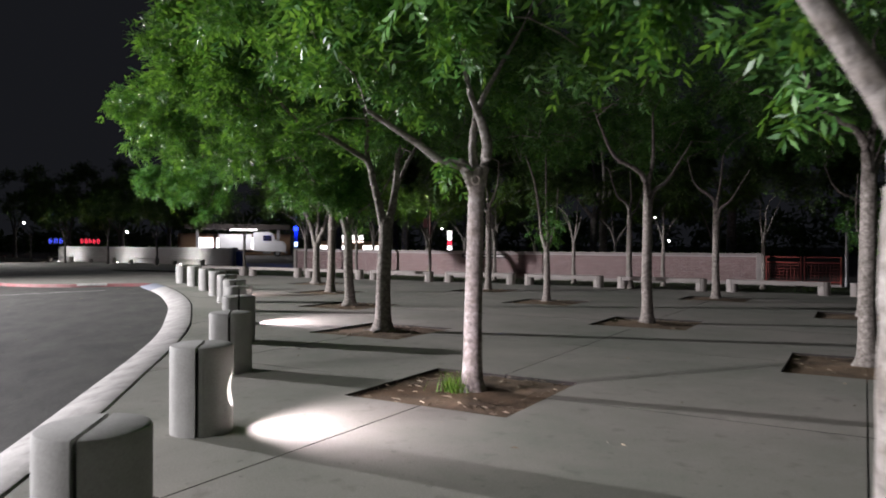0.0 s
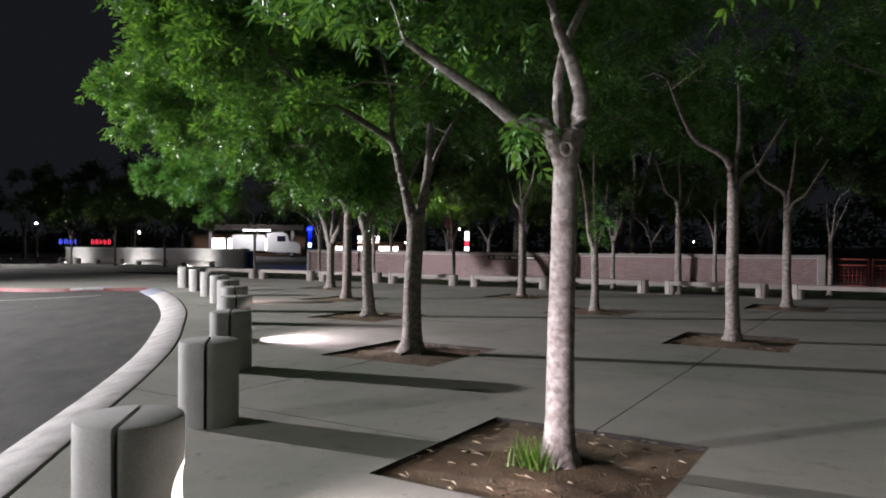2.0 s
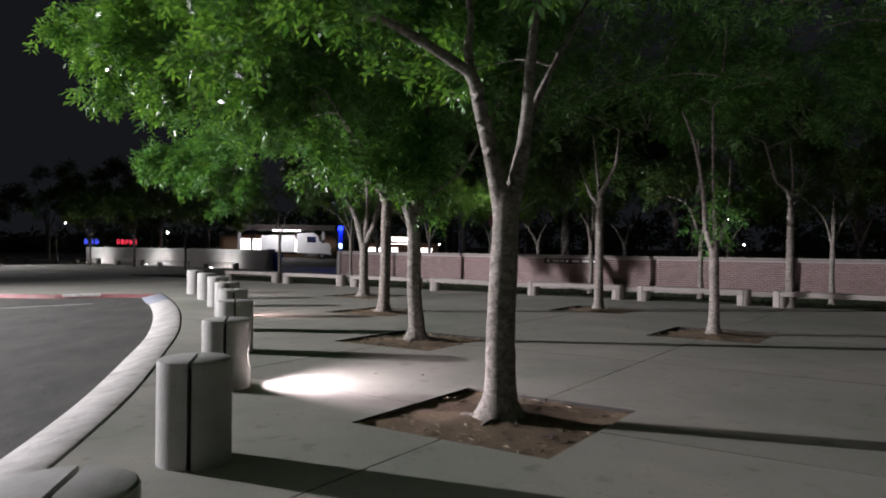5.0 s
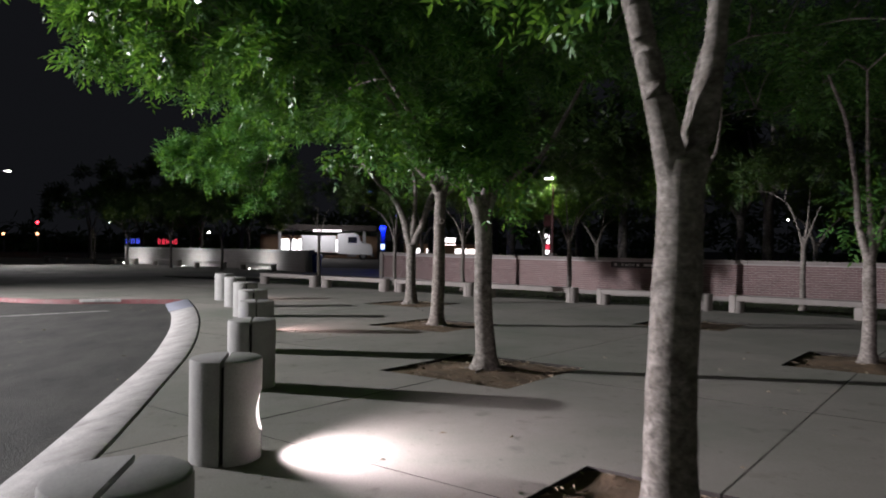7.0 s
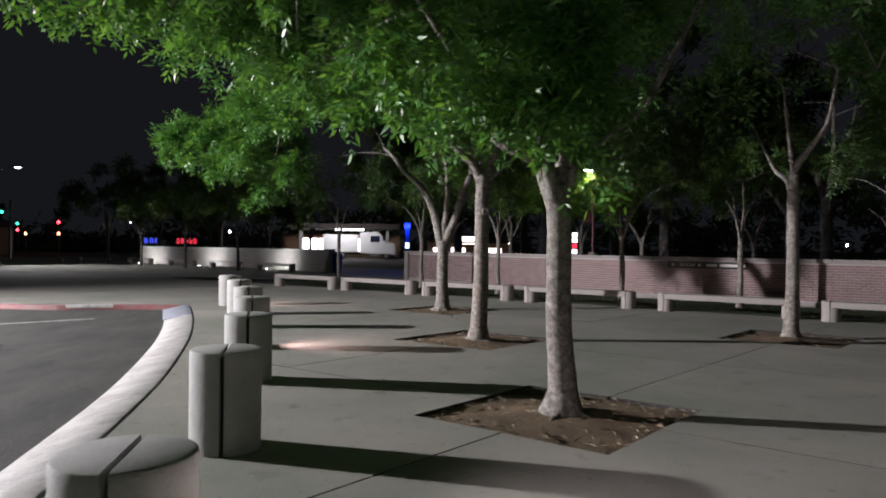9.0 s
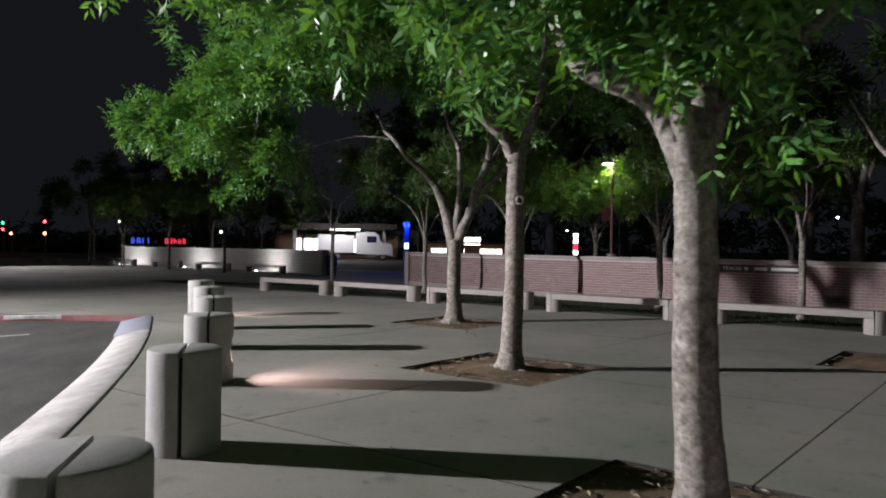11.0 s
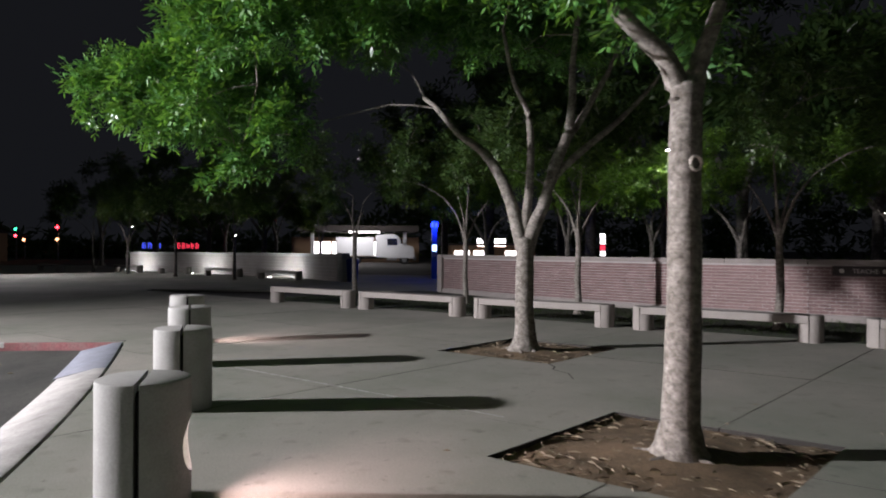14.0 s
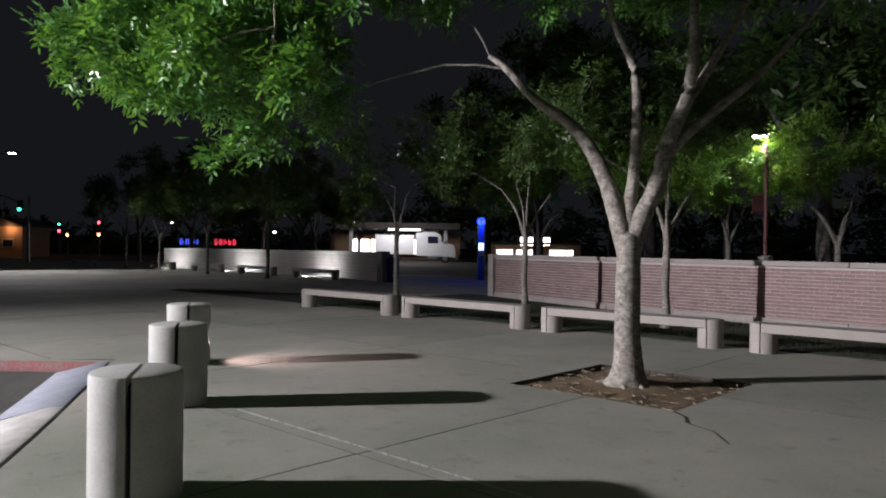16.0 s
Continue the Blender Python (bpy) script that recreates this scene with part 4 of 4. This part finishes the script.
def lantern(x, y, z):
    q = thing("lantern", (x, y, -0.13), "slim dark post with a glowing lantern", "lamp post", "lanterns in the distance")
    part("post", tube([(0, 0, 0), (0, 0, z)], [0.07, 0.05], 8), STEEL_DARK, q)
    globe = bmesh.new()
    bmesh.ops.create_uvsphere(globe, u_segments=10, v_segments=8, radius=0.15, matrix=pose(0, 0, z + 0.14))
    part("globe", globe, GLOW_LAMP, q, "glowing globe", True)
    part("cap", tube([(0, 0, z + 0.27), (0, 0, z + 0.36)], [0.16, 0.05], 10), STEEL_DARK, q)


for x, y, z in ((36.4, 127, 4.6), (68, 100, 2.4), (66, 101, 6.3), (-32, 118, 4.6), (-16, 108, 3.2), (-9, 112, 3.0), (20, 118, 2.2), (24, 116, 2.0)):
    lantern(x, y, z)


# traffic signals
def signal(place, lights, label):
    s = thing("traffic_signal", (*place, -0.13), label, "traffic light", "signals at the crossing")
    top = max(z for z, _ in lights) + 0.6
    part("pole", tube([(0, 0, 0), (0, 0, top)], [0.11, 0.08], 8), STEEL_GREY, s)
    part("housing", box((0.42, 0.3, 1.25), (0, -0.15, top - 0.75), 0.04), STEEL_DARK, s)
    for z, mat in lights:
        lens = bmesh.new()
        bmesh.ops.create_uvsphere(lens, u_segments=12, v_segments=8, radius=0.22, matrix=pose(0, -0.32, z) @ Matrix.Diagonal((1, 0.4, 1, 1)))
        part("lens", lens, mat, s, "glowing signal lens", True)


signal((-42.6, 120), ((4.6, GLOW_RED), (2.9, GLOW_WARM)), "traffic signal on a grey pole, showing red")
signal((-52.0, 128), ((3.5, GLOW_RED), (4.5, GLOW_GREEN)), "traffic signal on a grey pole, red and green lit")
signal((-50.8, 128), ((2.9, GLOW_WARM),), "low traffic signal, warm lens lit")
mast = thing("signal_mast", (-29.6, 78.0, -0.13), "grey mast with a long curved arm and green signals", "traffic light")
part("pole", tube([(0, 0, 0), (0, 0, 5.4)], [0.14, 0.11], 10), STEEL_GREY, mast)
part("arm", tube(smooth_line([(0, 0, 4.4), (-1.2, 0, 5.1), (-3.2, 0, 5.6), (-7, 0, 5.9)], 5), 0.07, 8), STEEL_GREY, mast)
for x, z in ((-0.6, 4.6), (-2.4, 5.2)):
    housing = part("housing", box((0.34, 0.25, 0.95), (x, -0.1, z), 0.03), STEEL_DARK, mast)
    lens = bmesh.new()
    bmesh.ops.create_uvsphere(lens, u_segments=10, v_segments=8, radius=0.14, matrix=pose(x, -0.24, z - 0.28))
    part("lens", lens, GLOW_GREEN, housing, "glowing green lens", True)

house = thing("house", (-46.3, 106, -0.13), "low tan house with a warm light on its wall", "house")
part("wall", box((5, 6, 3.6), (0, 0, 1.8)), STUCCO, house)
roof = prism([(-2.9, 3.5), (2.9, 3.5), (0, 4.6)], -3.4, 3.4)
bmesh.ops.rotate(roof, verts=roof.verts[:], cent=(0, 0, 0), matrix=Matrix.Rotation(radians(90), 3, "X"))
part("roof", roof, ROOFING, house)
part("door", box((1.0, 0.08, 2.05), (-1.6, -3.03, 1.03), 0.01), STEEL_DARK, house)
window = part("window", box((1.3, 0.08, 1.0), (0.9, -3.03, 1.6), 0.01), LETTERING, house)
part("pane", box((1.1, 0.04, 0.8), (0.9, -3.06, 1.6)), GLASS_DARK, window)
lamp("house_light", "POINT", (-45.0, 102.4, 3.2), 70, (1.0, 0.50, 0.24), 0.15)

# far road beyond the plaza, a lit strip with a verge
verge = link_bmesh("verge", prism([(-60, 84), (-24, 80), (-24, 86), (-60, 92)], -0.12, -0.02), GRASS_SOIL)
tagged(verge, "dark planted verge by the far road", "verge", kind="structure")

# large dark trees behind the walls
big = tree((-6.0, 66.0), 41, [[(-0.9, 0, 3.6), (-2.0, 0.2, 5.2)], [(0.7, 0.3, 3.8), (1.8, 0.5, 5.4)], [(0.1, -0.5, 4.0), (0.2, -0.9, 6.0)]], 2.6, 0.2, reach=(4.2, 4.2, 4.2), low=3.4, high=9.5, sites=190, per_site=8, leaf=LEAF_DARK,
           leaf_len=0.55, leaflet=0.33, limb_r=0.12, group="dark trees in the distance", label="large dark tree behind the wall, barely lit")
for k, (x, y) in enumerate(((-11, 72), (-17, 79), (-24, 86), (16, 72), (9, 64), (-14, 92), (14, 58), (20, 52), (27, 47), (33, 40), (38, 31), (42, 22), (22, 66), (32, 58), (8, 84), (-8, 86))):
    grow = 1.75 if x > 0 else 1.1
    copy_thing(big, pose(x, y, -0.1, 0, 0, 53 * k) @ Matrix.Diagonal((grow, grow, grow, 1)))
low_tree = tree((14.4, 42.0), 42, [[(-0.5, 0, 2.6), (-1.0, 0.2, 3.2)], [(0.4, 0.2, 2.7), (1.0, 0.3, 3.2)], [(0.1, -0.4, 2.8), (0.1, -0.7, 3.6)]], 2.0, 0.12, reach=(2.6, 2.6, 2.6), low=3.2, high=5.8, sites=210, per_site=8, leaf=LEAF_YELLOW,
                leaf_len=0.36, leaflet=0.16, group="trees behind the brick wall", label="small tree behind the brick wall, lit yellow-green")
for k, (x, y) in enumerate(((17.8, 38.6), (9.0, 45.2), (21.6, 35.6), (25.6, 32.0), (6.6, 50.5), (13.0, 46.5))):
    copy_thing(low_tree, pose(x, y, 0, 0, 0, 81 * k))


# far wood line, a dark mass behind everything
rng = random.Random(8)
far_spots, far_ways = [], []
for _ in range(1500):
    a = radians(rng.uniform(-48, 75))
    d = rng.uniform(135, 165)
    tall = 15 if a > -0.1 else 6
    z = rng.random() * tall * (0.75 + 0.25 * math.sin(a * 23) + 0.12 * math.sin(a * 61))
    far_spots.append((d * math.sin(a), 10 + d * math.cos(a), max(0.3, z)))
    far_ways.append((rng.gauss(0, 1), -1, rng.gauss(0, 0.5)))
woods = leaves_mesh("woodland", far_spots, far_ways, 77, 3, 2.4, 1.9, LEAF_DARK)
tagged(woods, "dark line of far trees, almost unlit", "woodland", kind="stuff")


# ---- fence at the wall's right end ----
EAST_WAY = np.array((0.70, -0.71))


def fence_panel(m, w):
    f = thing("fence", (0, 0, 0), "rust-red steel fence panel with mesh infill", "fence", "fence panels by the wall")
    f.matrix_basis = m
    for x in (0.03, w - 0.03):
        part("post", box((0.06, 0.06, 1.25), (x, 0, 0.63), 0.005), STEEL_RED, f)
    for z in (0.22, 1.0, 1.22):
        part("rail", box((w - 0.12, 0.045, 0.05), (w / 2, 0, z), 0.005), STEEL_RED, f)
    n = int(w / 0.13)
    for k in range(1, n):
        part("wire", box((0.012, 0.012, 0.76), (w * k / n, 0, 0.61)), STEEL_RED, f)
    for k in range(1, 6):
        part("wire", box((w - 0.12, 0.01, 0.012), (w / 2, 0.012, 0.22 + 0.78 * k / 6)), STEEL_RED, f)
    part("kerb", box((w, 0.16, 0.12), (w / 2, 0, 0.06), 0.01), COPING, f)


for k in range(2):
    q = WALL[-1] + EAST_WAY * (0.35 + 1.45 * k)
    fence_panel(frame_of(q, EAST_WAY, np.array((-EAST_WAY[1], EAST_WAY[0]))), 1.38)
q = WALL[-1] + EAST_WAY * 3.35
pole = thing("pole", (q[0], q[1], 0), "plain pale steel pole beside the fence", "pole")
part("shaft", tube([(0, 0, 0), (0, 0, 3.3)], [0.07, 0.065], 10), STEEL_GREY, pole, smooth=True)
part("base", tube([(0, 0, 0), (0, 0, 0.04)], [0.16, 0.16], 10), STEEL_DARK, pole)

# sign on the wall; only its first letters can be made out
plate = thing("wall_sign", (0, 0, 0), "dark plate with pale raised letters on the brick wall", "sign")
plate.matrix_basis = lengths[3][1] @ pose(-11.1, 0, 0.03)
part("plate", box((2.35, 0.03, 0.21), (12.75, 0.0, 1.09), 0.006), DARK_SIGN, plate)
text = bpy.data.curves.new("letters", "FONT")
text.body, text.size, text.extrude = "TEACHE", 0.13, 0.004
words = new("letters", text)
words.data.materials.append(LETTERING)
words.parent = plate
words.matrix_basis = pose(11.95, -0.022, 1.045, 90, 0, 0)
tagged(words, "pale raised letters")
part("emblem", tube([(11.75, -0.018, 1.09), (11.75, -0.024, 1.09)], [0.05, 0.05], 14), LETTERING, plate)
for x, w in ((12.55, 0.09), (12.80, 0.30), (13.2, 0.42), (13.62, 0.3)):
    part("bar", box((w, 0.01, 0.08), (x + w / 2 - 0.05, -0.02, 1.09)), LETTERING, plate)

# ---- ground litter, chalk line, tufts ----
rng = random.Random(5)


def scatter(name, spots, size, mat, label, category):
    """Many small curled flakes in one mesh."""
    verts, faces = [], []
    for x, y, z in spots:
        a, s = rng.uniform(0, 6.28), size * rng.uniform(0.5, 1.3)
        c, d = math.cos(a) * s, math.sin(a) * s
        k = len(verts)
        lift = rng.uniform(0.004, 0.02)
        w = rng.choice((0.06, 0.09, 0.22))
        verts += [(x - c, y - d, z + 0.003), (x - d * w, y + c * w, z + lift), (x + c, y + d, z + 0.004), (x + d * w, y - c * w, z + lift * 0.6)]
        faces += [(k, k + 1, k + 2), (k, k + 2, k + 3)]
    ob = mesh_object(name, verts, faces, mat)
    return tagged(ob, label, category, kind="stuff")


litter = []
for j in range(-1, 6):
    for i in range(0, 2):
        x, y = site(i, j)
        for _ in range((300 if j < 2 else 560) if i == 0 else 160):
            u, v = rng.uniform(-0.98, 0.98), rng.uniform(-0.98, 0.98)
            e = max(abs(u), abs(v))
            if rng.random() < 0.25 + 0.75 * e ** 3:
                litter.append((x + (u + v) * 0.7, y + (u - v) * 0.7, -0.022 + 0.06 * math.exp(-(u * u + v * v) * 1.96 / 0.25)))
scatter("leaf_litter", litter, 0.055, LITTER, "dry leaves and twigs lying in the tree pits", "leaf litter")
scatter("stray_leaf", [(rng.uniform(0.5, 9), rng.uniform(2, 31), 0.002) for _ in range(130)], 0.035, LITTER, "a few dry leaves scattered on the paving", "leaf litter")
scatter("road_debris", [(rng.uniform(-8, -1), rng.uniform(6, 29), -0.128) for _ in range(70)], 0.04, LITTER, "dry leaves scattered on the road", "leaf litter")

chalk, faces = [], []
for k in range(60):
    s = k / 60 + rng.uniform(-.004, .004)
    x, y = -0.35 + 3.0 * s, 27.60 - 2.94 * s
    w, l = rng.uniform(0.010, 0.028), rng.uniform(0.015, 0.034)
    n = len(chalk)
    chalk += [(x - l, y + l * 0.94 - w, 0.0045), (x + l, y - l * 0.94 - w, 0.0045), (x + l, y - l * 0.94 + w, 0.0045), (x - l, y + l * 0.94 + w, 0.0045)]
    faces.append((n, n + 1, n + 2, n + 3))
tagged(mesh_object("joint_filler", chalk, faces, WHITE_PAINT), "crumbling white filler along a slab joint", "joint filler", kind="stuff")

line = mesh_object("road_line", [(-9.0, 24.6, -0.126), (-4.2, 28.0, -0.126), (-4.27, 28.1, -0.126), (-9.07, 24.7, -0.126)], [(0, 1, 2, 3)], WHITE_PAINT)
tagged(line, "faded white line on the asphalt", "road marking", kind="structure")


def blades(name, spots, height, mat, label):
    verts, faces = [], []
    for x, y, z in spots:
        a, h = rng.uniform(0, 6.28), height * rng.uniform(0.5, 1.3)
        c, d, w = math.cos(a), math.sin(a), 0.005 + height * 0.022
        k = len(verts)
        verts += [(x - d * w, y + c * w, z), (x + d * w, y - c * w, z), (x + c * h * 0.45, y + d * h * 0.45, z + h)]
        faces.append((k, k + 1, k + 2))
    return tagged(mesh_object(name, verts, faces, mat), label, "grass", kind="stuff")


spots = []
for _ in range(16000):
    s, b = rng.uniform(-1, 34), rng.uniform(0.65, 5.0)
    p = BENCH_A + ALONG * s + BACK * b
    spots.append((p[0], p[1], 0.01))
blades("grass", spots, 0.09, GRASS, "short dark grass behind the benches")
x, y = site(0, 0)
blades("weed", [(x - 0.20 + rng.gauss(0, 0.10), y - 0.10 + rng.gauss(0, 0.10), 0.0) for _ in range(120)], 0.19, LEAF_YELLOW, "yellow-green weeds at the foot of a tree")

# ---- bricks of the wall ----
BRICK_L, BRICK_H, COURSE = 0.203, 0.064, 0.0745
one = bmesh.new()
box((BRICK_L, 0.06, BRICK_H), (0, 0, 0), 0, 0, one)
brick_mesh = bpy.data.meshes.new("brick")
one.to_mesh(brick_mesh)
one.free()
brick_mesh.materials.append(BRICK)
cube_v = [tuple(v.co) for v in brick_mesh.vertices]
cube_f = [tuple(p.vertices) for p in brick_mesh.polygons]


def lay(parent, length, singles):
    """Courses in running bond; those within the stretch singles are objects of their own."""
    verts, faces = [], []
    for row in range(14):
        z = 0.165 + COURSE * (row + 0.5)
        x = 0.106 if row % 2 == 0 else 0.0
        while x - BRICK_L / 2 < length - 0.02:
            dy = 0.072 + rng.uniform(-0.003, 0.003)
            x0, x1 = max(x - BRICK_L / 2, 0.003), min(x + BRICK_L / 2, length - 0.003)
            if singles[0] < x < singles[1] and x1 - x0 > BRICK_L - 0.001:
                b = new("brick", brick_mesh)
                b.parent = parent
                b.location = (x, dy, z)
            else:
                k = len(verts)
                verts += [(x0 if v[0] < 0 else x1, v[1] + dy, v[2] + z) for v in cube_v]
                faces += [tuple(i + k for i in f) for f in cube_f]
            x += 0.213
    if not verts:
        return
    rest = mesh_object("brickwork", verts, faces, BRICK)
    rest.parent = parent
    tagged(rest, "red bricks laid in running bond", kind="stuff")


for k, (w, m, length) in enumerate(lengths):
    lay(w, length, (0, 9) if k == 2 else (0, 0))

# a crack from a tree pit into the paving
crack, faces = [], []
px, py = site(0, 4)
line = [(px - 0.05, py - 1.36), (px - 0.02, py - 1.6), (px - 0.10, py - 1.8), (px + 0.02, py - 2.1), (px - 0.03, py - 2.5)]
for k, (x, y) in enumerate(line):
    w = 0.012 * (1 - k / 5) + 0.003
    crack += [(x - w, y, 0.0035), (x + w, y, 0.0035)]
    if k:
        n = 2 * k
        faces.append((n - 2, n - 1, n + 1, n))
tagged(mesh_object("crack", crack, faces, JOINT_AND_SHADE), "dark crack running through the paving", "crack", kind="structure")
